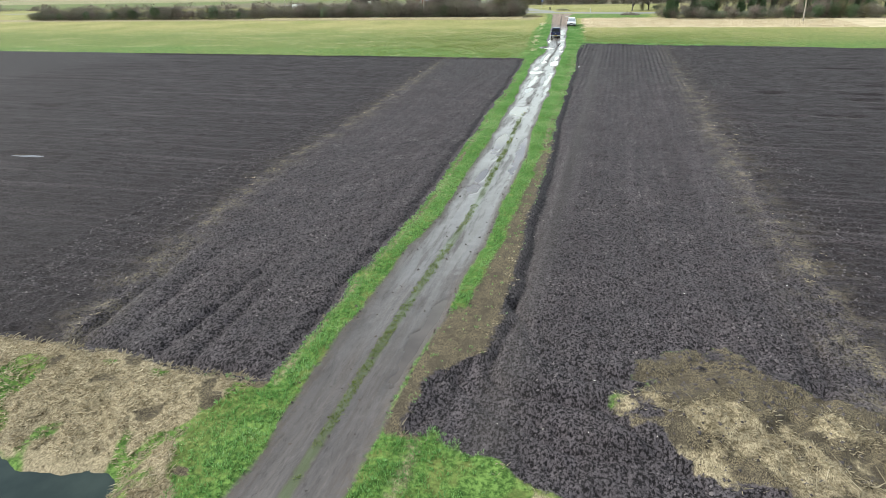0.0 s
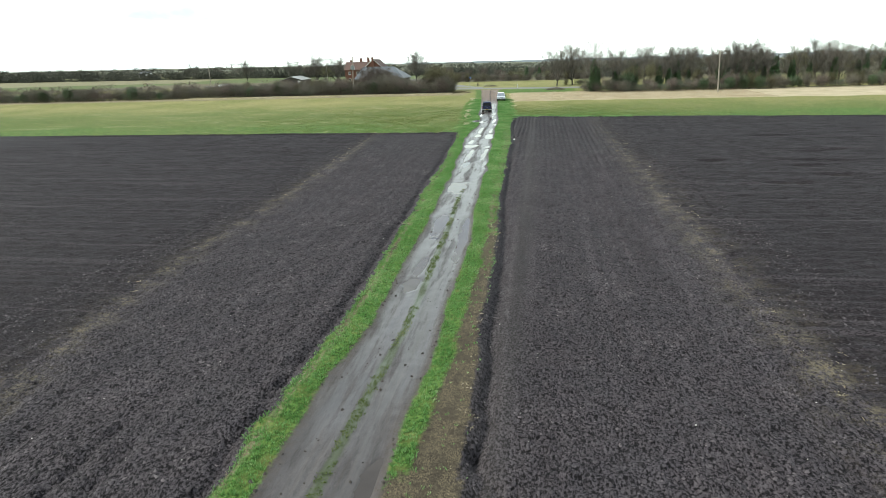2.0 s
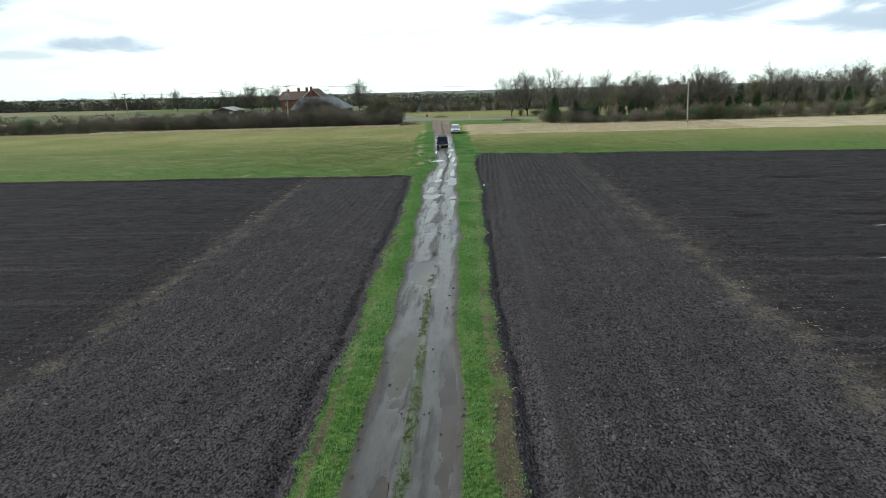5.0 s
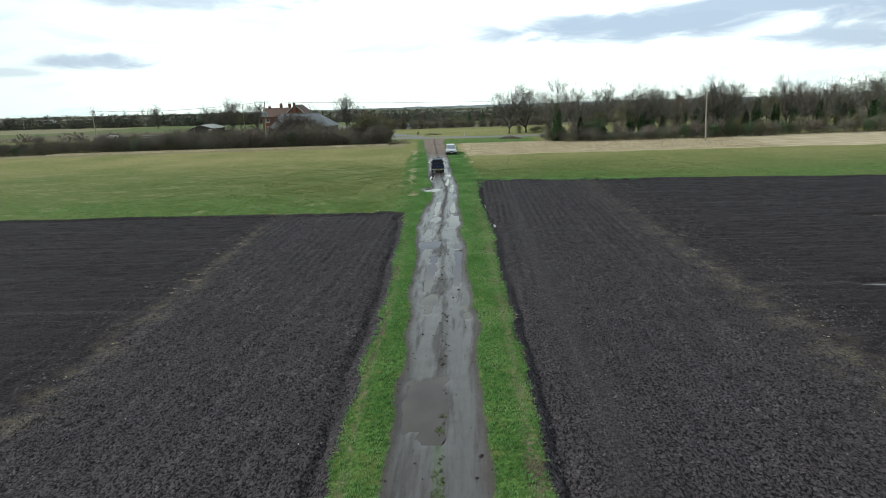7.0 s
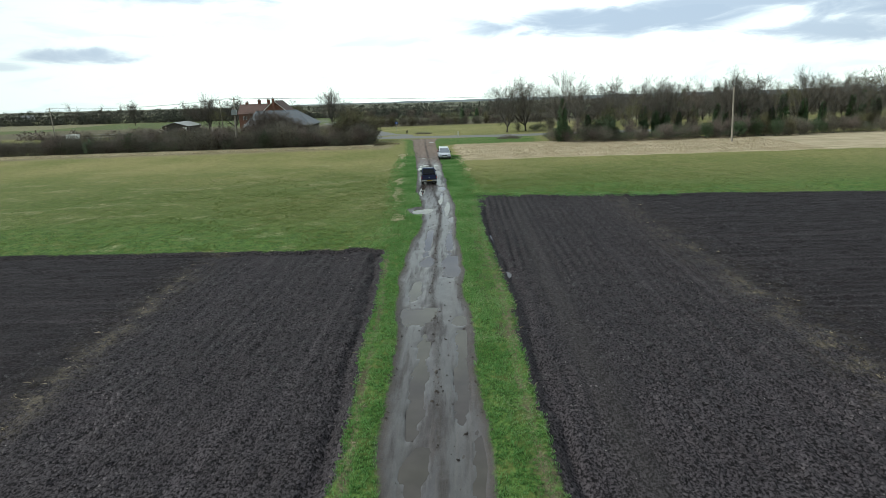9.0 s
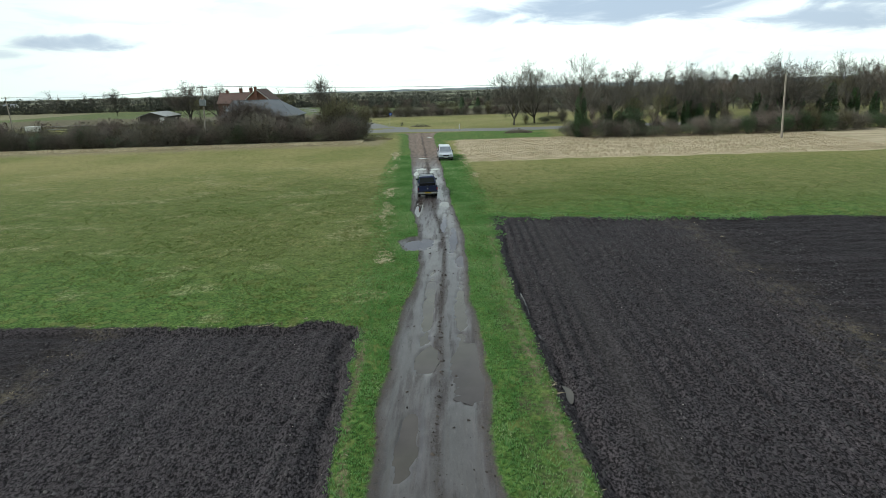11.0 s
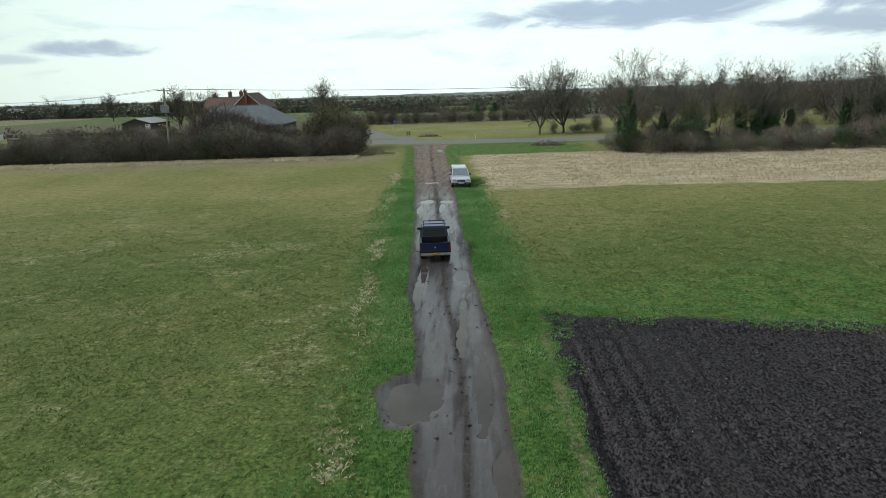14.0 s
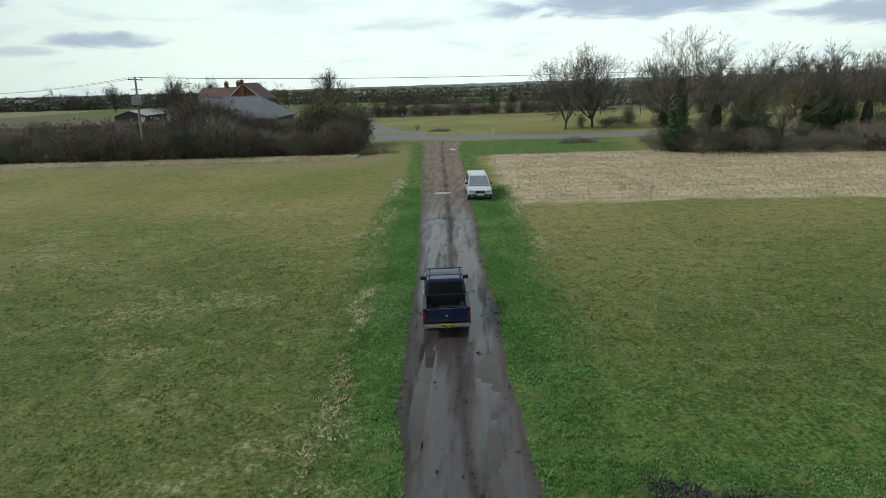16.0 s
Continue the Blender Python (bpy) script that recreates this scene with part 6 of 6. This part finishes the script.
z = floor_at(-490, 716)
cottage = thing("white_cottage", pose(-496, 716, z), "white rendered cottage with a dark roof, far off", "house")
part("wall", gable_wall(-7, 7, -4, 4, 4.0, 7.0, "x"), RENDER, cottage)
for s in gable_roof(-7, 7, -4, 4, 3.9, 7.2, "x")[0]:
    part("roof", s, SLATE, cottage)
for x in (-4.5, 0, 4.5):
    window(cottage, x, -4.0, 1.2, 1.4, 1.4)
z = floor_at(-126, 235)
trailer = thing("livestock_trailer", pose(-126.5, 235, z), "white box trailer standing in a paddock", "trailer")
part("body", box(-1.6, 1.6, -1.0, 1.0, 0.7, 2.3, 0.05), RENDER, trailer)
part("drawbar", rod((1.5, 0, 0.75), (2.8, 0, 0.5), 0.06), TRIM, trailer)
for s in (-1, 1):
    wheel(trailer, s * 0.95, 0.0, 0.36, 0.2)


def paddock_fence(x0, x1, y):
    n = int((x1 - x0) / 2.6)
    t = thing("paddock_fence", pose(0, 0, 0), "wooden post and rail paddock fence", "fence")
    for i in range(n + 1):
        x = x0 + (x1 - x0) * i / n
        zz = floor_at(x, y)
        part("post", box(x - 0.07, x + 0.07, y - 0.07, y + 0.07, zz - 0.2, zz + 1.35), TIMBER, t)
    za, zb = floor_at(x0, y), floor_at(x1, y)
    for h in (0.45, 0.85, 1.25):
        part("rail", panel([(x0, y - 0.09, za + h - 0.07), (x1, y - 0.09, zb + h - 0.07), (x1, y - 0.09, zb + h + 0.07), (x0, y - 0.09, za + h + 0.07)], 0.03), SHEET if h > 1 else TIMBER, t)


paddock_fence(-124, -76, 236)
paddock_fence(-150, -98, 262)


def utility_pole(x, y, top, label, arm=True, gear=False, rz=0.0, lean=0.0):
    z0 = floor_at(x, y)
    t = thing("utility_pole", pose(x, y, z0, 0, lean, rz), label, "utility pole")
    h = top - z0
    part("shaft", rod((0, 0, -0.3), (0, 0, h), 0.17, 0.12, 10), POLE, t)
    if arm:
        part("crossarm", box(-0.95, 0.95, -0.06, 0.06, h - 0.38, h - 0.26, 0.01), TIMBER, t)
        for ox in (-0.85, 0.0, 0.85):
            zb = h - 0.26 if ox else h
            ins = rod((ox, 0, zb), (ox, 0, zb + 0.22), 0.05, 0.035, 8)
            part("insulator", ins, CERAMIC, t)
    if gear:
        part("transformer", box(-0.55, 0.55, -0.75, -0.12, h - 3.6, h - 2.5, 0.06), GREYMETAL, t, "grey pole-mounted transformer")
        b = None
        for ox in (-0.3, 0.0, 0.3):
            b = rod((ox, -0.4, h - 2.5), (ox, -0.4, h - 2.2), 0.05, 0.03, 8, b)
        part("bushing", b, CERAMIC, t)
        part("platform", box(-0.95, 0.95, -0.85, 0.15, h - 3.72, h - 3.62, 0.01), TIMBER, t)
        part("switch_arm", box(-0.7, 0.7, -0.05, 0.05, h - 1.6, h - 1.5, 0.01), GREYMETAL, t)
    return t


utility_pole(41.5, 168.0, 9.8, "plain weathered wooden pole beside the stubble", arm=False, lean=-3.0)
utility_pole(-57.6, 186.0, 11.05, "wooden electricity pole with crossarm and grey transformer", True, True, 8, 3.5)
utility_pole(-106.3, 300, 10.3, "distant wooden electricity pole behind the farm", True)
utility_pole(-130, 232, 10.0, "wooden electricity pole in the paddocks", True, False, 60)
utility_pole(150, 152, 10.0, "wooden electricity pole far along the field", True)


def wire(p, q, sag=0.8):
    """One sagging wire as a single thin tube."""
    p, q = Vector(p), Vector(q)
    n, r = 16, 0.022
    b = bmesh.new()
    side = (q - p).cross(Vector((0, 0, 1))).normalized()
    rings = []
    for i in range(n + 1):
        c = p.lerp(q, i / n) - Vector((0, 0, 4 * sag * (i / n) * (1 - i / n)))
        rings.append([b.verts.new(c + side * r * math.cos(2.0944 * k) + Vector((0, 0, r * math.sin(2.0944 * k)))) for k in range(3)])
    for lo, hi in zip(rings, rings[1:]):
        for k in range(3):
            b.faces.new((lo[k], lo[(k + 1) % 3], hi[(k + 1) % 3], hi[k]))
    b.faces.new(rings[0][::-1])
    b.faces.new(rings[-1])
    return tagged(link_mesh("power_line", b, TRIM), "thin overhead electricity wire between poles", "wire", "overhead wires")


for o in (-0.85, 0.85):
    wire((-56.95 + o * 0.2, 186.0 + o, 11.0), (41.0, 168 + 0.1 * o, 9.75), 0.9)
    wire((-56.95 + o, 186.0, 11.0), (-130 + o, 232, 10.0), 1.0)
    wire((41.0, 168 + 0.1 * o, 9.75), (150, 152 + o, 9.8), 1.0)

# road sign, marker posts, brush heap and stumps at the crossing
SIGNBLUE = plain("blue_sign", (0.02, 0.07, 0.30), (0.03, 0.09, 0.36), 6, 0.4)
z = floor_at(-26.4, 222)
sign = thing("road_sign", pose(-26.4, 222, z), "round blue road sign on a thin grey post", "road sign")
part("post", rod((0, 0, -0.2), (0.35, 0, 2.6), 0.035), GREYMETAL, sign)
disc = part("disc", rod((0.36, 0.02, 2.75), (0.36, -0.03, 2.75), 0.36, seg=24), SIGNBLUE, sign)
part("mark", box(0.33, 0.39, -0.042, -0.032, 2.55, 2.95), WHITE, disc)
for x, y in ((-23.2, 219), (-22.8, 219.2)):
    tagged(link_mesh("marker_post", box(x - 0.09, x + 0.09, y - 0.09, y + 0.09, floor_at(x, y) - 0.1, floor_at(x, y) + 0.85, 0.02), TIMBER), "short dark verge marker post", "post", "verge posts")
tagged(link_mesh("marker_post", box(-9.08, -8.92, 204.9, 205.05, 0, 1.0, 0.02), RENDER), "white verge marker post beside the road", "post")


def brush_heap(x, y, w, d, h, n, mat, label, seed, stalk=0.028):
    rng = random.Random(seed)
    st = Strands()
    z0 = floor_at(x, y)
    for i in range(n):
        u, v = rng.uniform(-1, 1), rng.uniform(-1, 1)
        k = max(0.0, 1 - u * u - v * v)
        p = Vector((x + u * w, y + v * d, z0 + rng.random() * h * k))
        e = p + Vector((rng.gauss(0, 1), rng.gauss(0, 0.6), rng.gauss(0, 0.25))).normalized() * rng.uniform(0.3, 1.0)
        st.strand(p, e, stalk, stalk * 0.45)
    return tagged(new("brush_heap", st.mesh("brush_heap", mat)), label, "brush heap", kind="stuff")


brush_heap(2.5, 191.8, 2.6, 1.2, 0.9, 420, TWIG_RED, "heap of cut brushwood on the grass", 3)
brush_heap(-18.3, 214.5, 2.2, 0.7, 0.6, 260, TWIG, "low heap of dark cut branches beside the road", 4)
brush_heap(-25.0, 186.0, 3.0, 1.0, 0.7, 300, STRAW, "pale flattened dead stems beside the hedge", 5)

brush_heap(6.6, 16.9, 1.5, 0.5, 0.25, 60, STRAW, "pale dead reed stems lying on the soil", 8, 0.012)

# ---- clods, straw and grass ----


def scatter(name, x, y, z, make, mat, label, category):
    """Joins many copies of small shapes into one mesh. make(rng, n) gives (n, k, 3) corner offsets and the faces of one."""
    off, faces = make
    n, k = off.shape[:2]
    co = off + np.stack([x, y, z], 1)[:, None, :]
    f = np.array(faces, dtype=np.int64)
    idx = (f[None] + (np.arange(n) * k)[:, None, None]).reshape(-1, f.shape[1])
    me = bpy.data.meshes.new(name)
    me.vertices.add(n * k)
    me.vertices.foreach_set("co", co.astype(np.float32).ravel())
    me.loops.add(idx.size)
    me.loops.foreach_set("vertex_index", idx.astype(np.int32).ravel())
    me.polygons.add(len(idx))
    me.polygons.foreach_set("loop_start", np.arange(0, idx.size, f.shape[1], dtype=np.int32))
    me.update(calc_edges=True)
    me.materials.append(mat)
    return tagged(new(name, me), label, category, kind="stuff")


RNG = np.random.default_rng(4)


def clod_shape(n, lo, hi):
    """Uneven lumps: a ragged five-sided foot under an off-centre top, lying any way round."""
    a = 2 * np.pi * np.arange(5)[None] / 5 + RNG.normal(0, 0.25, (n, 5)) + RNG.uniform(0, 6.283, (n, 1))
    s = (lo + (hi - lo) * RNG.random((n, 1)) ** 2.2)
    r = s * RNG.uniform(0.55, 1.35, (n, 5))
    stretch, turn = RNG.uniform(0.6, 1.0, (n, 1)), RNG.uniform(0, 3.14, (n, 1))
    px, py = r * np.cos(a), r * np.sin(a) * stretch
    ring = np.stack([px * np.cos(turn) - py * np.sin(turn), px * np.sin(turn) + py * np.cos(turn), s * RNG.uniform(-0.45, 0.25, (n, 5))], -1)
    top = np.stack([s * RNG.normal(0, 0.3, (n, 1)), s * RNG.normal(0, 0.3, (n, 1)), s * RNG.uniform(0.45, 1.05, (n, 1))], -1)
    return np.concatenate([ring, top], 1), [(k, (k + 1) % 5, 5) for k in range(5)]


def blades(n, h_lo, h_hi, w, lean, k=4):
    """Tufts of k bent blades, two triangles each as a pointed strip."""
    a = RNG.uniform(0, 6.283, (n, k))
    h = (h_lo + (h_hi - h_lo) * RNG.random((n, 1))) * RNG.uniform(0.6, 1.1, (n, k))
    r = RNG.uniform(0, 0.05, (n, k))
    ln = h * lean * RNG.uniform(0.3, 1.3, (n, k))
    ca, sa = np.cos(a), np.sin(a)
    b0 = np.stack([r * ca - w * sa, r * sa + w * ca, np.full_like(h, -0.03)], -1)
    b1 = np.stack([r * ca + w * sa, r * sa - w * ca, np.full_like(h, -0.03)], -1)
    m = np.stack([(r + ln * 0.4) * ca - 0.8 * w * sa, (r + ln * 0.4) * sa + 0.8 * w * ca, h * (0.65 if lean < 1.5 else 0.4)], -1)
    t = np.stack([(r + ln) * ca, (r + ln) * sa, h * max(0.3, 1 - 0.25 * lean)], -1)
    off = np.stack([b0, b1, t, m], 2).reshape(n, k * 4, 3)
    faces = []
    for i in range(k):
        faces.append((4 * i, 4 * i + 1, 4 * i + 2, 4 * i + 3))
    return off, faces


def pick(n, x0, x1, y0, y1, keep):
    x, y = RNG.uniform(x0, x1, n), RNG.uniform(y0, y1, n)
    k = keep(x, y) > RNG.random(n)
    return x[k], y[k]


def on_soil(x, y):
    t, s, st, r = masks(x, y)
    bed = np.exp(-((x + 2.8) / 0.75) ** 2)
    hl, hr = headlands(y)
    ac = (x < hl) | (x > hr)
    streak = fnoise(x, y * 0.10, 0.9, 3, 91)
    calm = np.maximum(sstep(22.5, 19.0, y) * 0.8, sstep(0.2, 0.6, heap_of_straw(x, y)) * 0.9)
    return (s > 0.25) * np.where(ac, 0.45, 1.0) * (1 - 0.7 * bed) * (1 - calm) * np.where(ac, 1.0, 1.0 - np.interp(y, (55, 95), (0.25, 0.7)) * (1 - drill_phase(x, y))) * (0.2 + 0.5 * fnoise(x, y, 0.4, 2, 90) + 0.6 * sstep(0.4, 0.62, streak))


x, y = pick(400000, -28, 13, 15, 121, on_soil)
for m, mt in ((y < 78, CLOD), (y >= 78, CLOD_WET)):
    scatter("soil_clods", x[m], y[m], height(x[m], y[m]), clod_shape(m.sum(), 0.018, 0.09), mt, "loose dark clods of ploughed earth", "soil")
x, y = pick(2600, -26, 12, 17, 119, lambda x, y: (masks(x, y)[1] > 0.4) * 0.5)
STONE = islands("pale_stones", [(0.0, (0.18, 0.16, 0.14)), (1.0, (0.50, 0.48, 0.44))], 0.6)
scatter("stones", x, y, height(x, y) + 0.02, clod_shape(len(x), 0.012, 0.035), STONE, "small pale stones lying on the soil", "stones")


def on_ridge(x, y):
    tl, tr = track_lr(y)
    u = (x - (tl + tr) / 2) / ((tr - tl) / 2)
    t = masks(x, y)[0]
    n = fnoise(x, y * 0.5, 0.8, 3, 44)
    return np.exp(-((u - 0.06) / 0.07) ** 2) * (y > 52) * (n > 0.43) * 0.8 + 0.03 * (t > 0.1) + np.exp(-((t - 0.05) / 0.12) ** 2) * (n > 0.48) * 0.35


x, y = pick(130000, -20, -5, 12, 190, on_ridge)
scatter("mud_crumbs", x, y, height(x, y), clod_shape(len(x), 0.018, 0.10), MUD, "dark crumbs of mud on the track", "mud")


def on_verge(x, y):
    t, s, st, r = masks(x, y)
    tl, tr = track_lr(y)
    d = np.maximum(tl - x, x - tr)
    return (t < -0.02) * (s < 0.12) * (r < -0.2) * (y < 197) * np.clip(1.3 - d / 3.0, 0.0, 1) * ((x > bank_x(y)) | (y > 17)) * (1 - 0.95 * sstep(0.25, 0.6, ground_attrs(x, y)["earth"]))


x, y = pick(260000, -19, -1, 12, 160, on_verge)
near = y < 125
scatter("verge_grass", x[near], y[near], height(x[near], y[near]), blades(near.sum(), 0.05, 0.14, 0.0045, 0.6, 5), LUSH, "bright green rough grass along the track edges", "grass")
scatter("verge_grass", x[~near], y[~near], height(x[~near], y[~near]), blades((~near).sum(), 0.06, 0.15, 0.013, 0.8), LUSH, "bright green grass along the far track edges", "grass")


x, y = pick(9000, -16, -3, 14, 150, lambda x, y: on_verge(x, y) * (fnoise(x, y, 1.1, 3, 66) > 0.55))
scatter("grass_tufts", x, y, height(x, y), blades(len(x), 0.12, 0.24, 0.006, 0.7, 7), LUSH, "taller rough grass tufts on the verge", "grass")


def on_crown(x, y):
    a = ground_attrs(x, y)
    return (a["crown"] > 0.45) * (fnoise(x, y, 0.7, 3, 77) > 0.42) * 0.9


x, y = pick(26000, -9.5, -6, 12, 62, on_crown)
scatter("track_grass", x, y, height(x, y), blades(len(x), 0.03, 0.08, 0.006, 1.0), MEADOW, "short grass on the crown of the track", "grass")


def on_bank(x, y):
    a = (x < bank_x(y)) & (y < 17.4) & (y > 10.0) & (height(x, y) > -0.86)
    heap = (heap_of_straw(x, y) > 0.5) & (fnoise(x + 0.5 * y, y - 0.3 * x, 0.9, 4, 71) > 0.45)
    t, s, st, r = masks(x, y)
    edge = (np.abs(s + 0.1) < 0.22) & (y < 119)
    hl, hr = headlands(y)
    line = (np.minimum(np.abs(x - hl) / 0.7, np.abs(x - hr) / 0.9) < 1) & (s > 0.3)
    return a * 0.9 * (ground_attrs(x, y)["earth"] < 0.55) + heap * 0.8 + edge * 0.05 + line * 0.012 * (fnoise(x, y, 0.6, 3, 16) > 0.5)


x, y = pick(330000, -27, 11, 5, 119, on_bank)
scatter("dry_grass", x, y, height(x, y), blades(len(x), 0.04, 0.13, 0.005, 2.2, 5), STRAW, "flattened straw-coloured dead grass", "grass")
x, y = pick(22000, -10, 50, 151, 182, lambda x, y: (masks(x, y)[2] > 0) * 0.9)
scatter("stubble", x, y, height(x, y), blades(len(x), 0.08, 0.20, 0.011, 0.9, 3), STUBBLE, "pale straw-coloured stubble at the end of the field", "stubble")
x, y = pick(26000, -110, -27, 178, 185, lambda x, y: np.exp(-((y - 182) / 1.6) ** 2))
scatter("hedge_foot_grass", x, y, height(x, y), blades(len(x), 0.15, 0.45, 0.018, 0.8), HAY, "pale dead grass along the foot of the hedge", "grass")
# tussocks of dead grass beside the track in the meadow
def on_tussock(x, y):
    tl, tr = track_lr(y)
    n = fnoise(x, y * 0.4, 0.55, 3, 33)
    west = np.exp(-((tl - x - 2.2 - 0.5 * (fnoise(x, y, 0.3, 2, 34) - 0.5)) / 0.42) ** 2) * sstep(0.36, 0.62, n) * (y > 108)
    east = np.exp(-((x - tr - 3.4) / 0.5) ** 2) * sstep(0.50, 0.66, n) * (y > 138)
    return (west + east) * (masks(x, y)[1] < -0.3) * 0.5


x, y = pick(80000, -22, -2, 100, 165, on_tussock)
scatter("tussock_grass", x, y, height(x, y), blades(len(x), 0.08, 0.20, 0.0045, 1.1, 5), HAY, "pale tussocks of dead grass in the meadow", "grass")
x, y = pick(16000, -9, 14, 114, 123, lambda x, y: (np.abs(masks(x, y)[1] + 0.2) < 1.1) * (masks(x, y)[0] < -0.1) * (fnoise(x, y, 0.9, 3, 64) > 0.42))
scatter("field_edge_grass", x, y, height(x, y), blades(len(x), 0.05, 0.13, 0.005, 0.7, 5), LUSH, "rough green grass creeping over the ploughed edge", "grass")


def on_meadow(x, y):
    t, s, st, r = masks(x, y)
    return (t < -0.6) * (s < -0.2) * (st < 0) * (0.25 + 0.75 * (fnoise(x, y, 0.5, 3, 92) > 0.48)) * np.interp(y, (100, 125, 150), (1.0, 0.8, 0.0)) * np.interp(x, (-60, -28, 8, 40), (0, 1, 1, 0))


x, y = pick(170000, -60, 40, 97, 152, on_meadow)
scatter("meadow_grass", x, y, height(x, y), blades(len(x), 0.04, 0.11, 0.010, 1.2, 3), MEADOW, "short olive-green grass of the meadow", "grass")
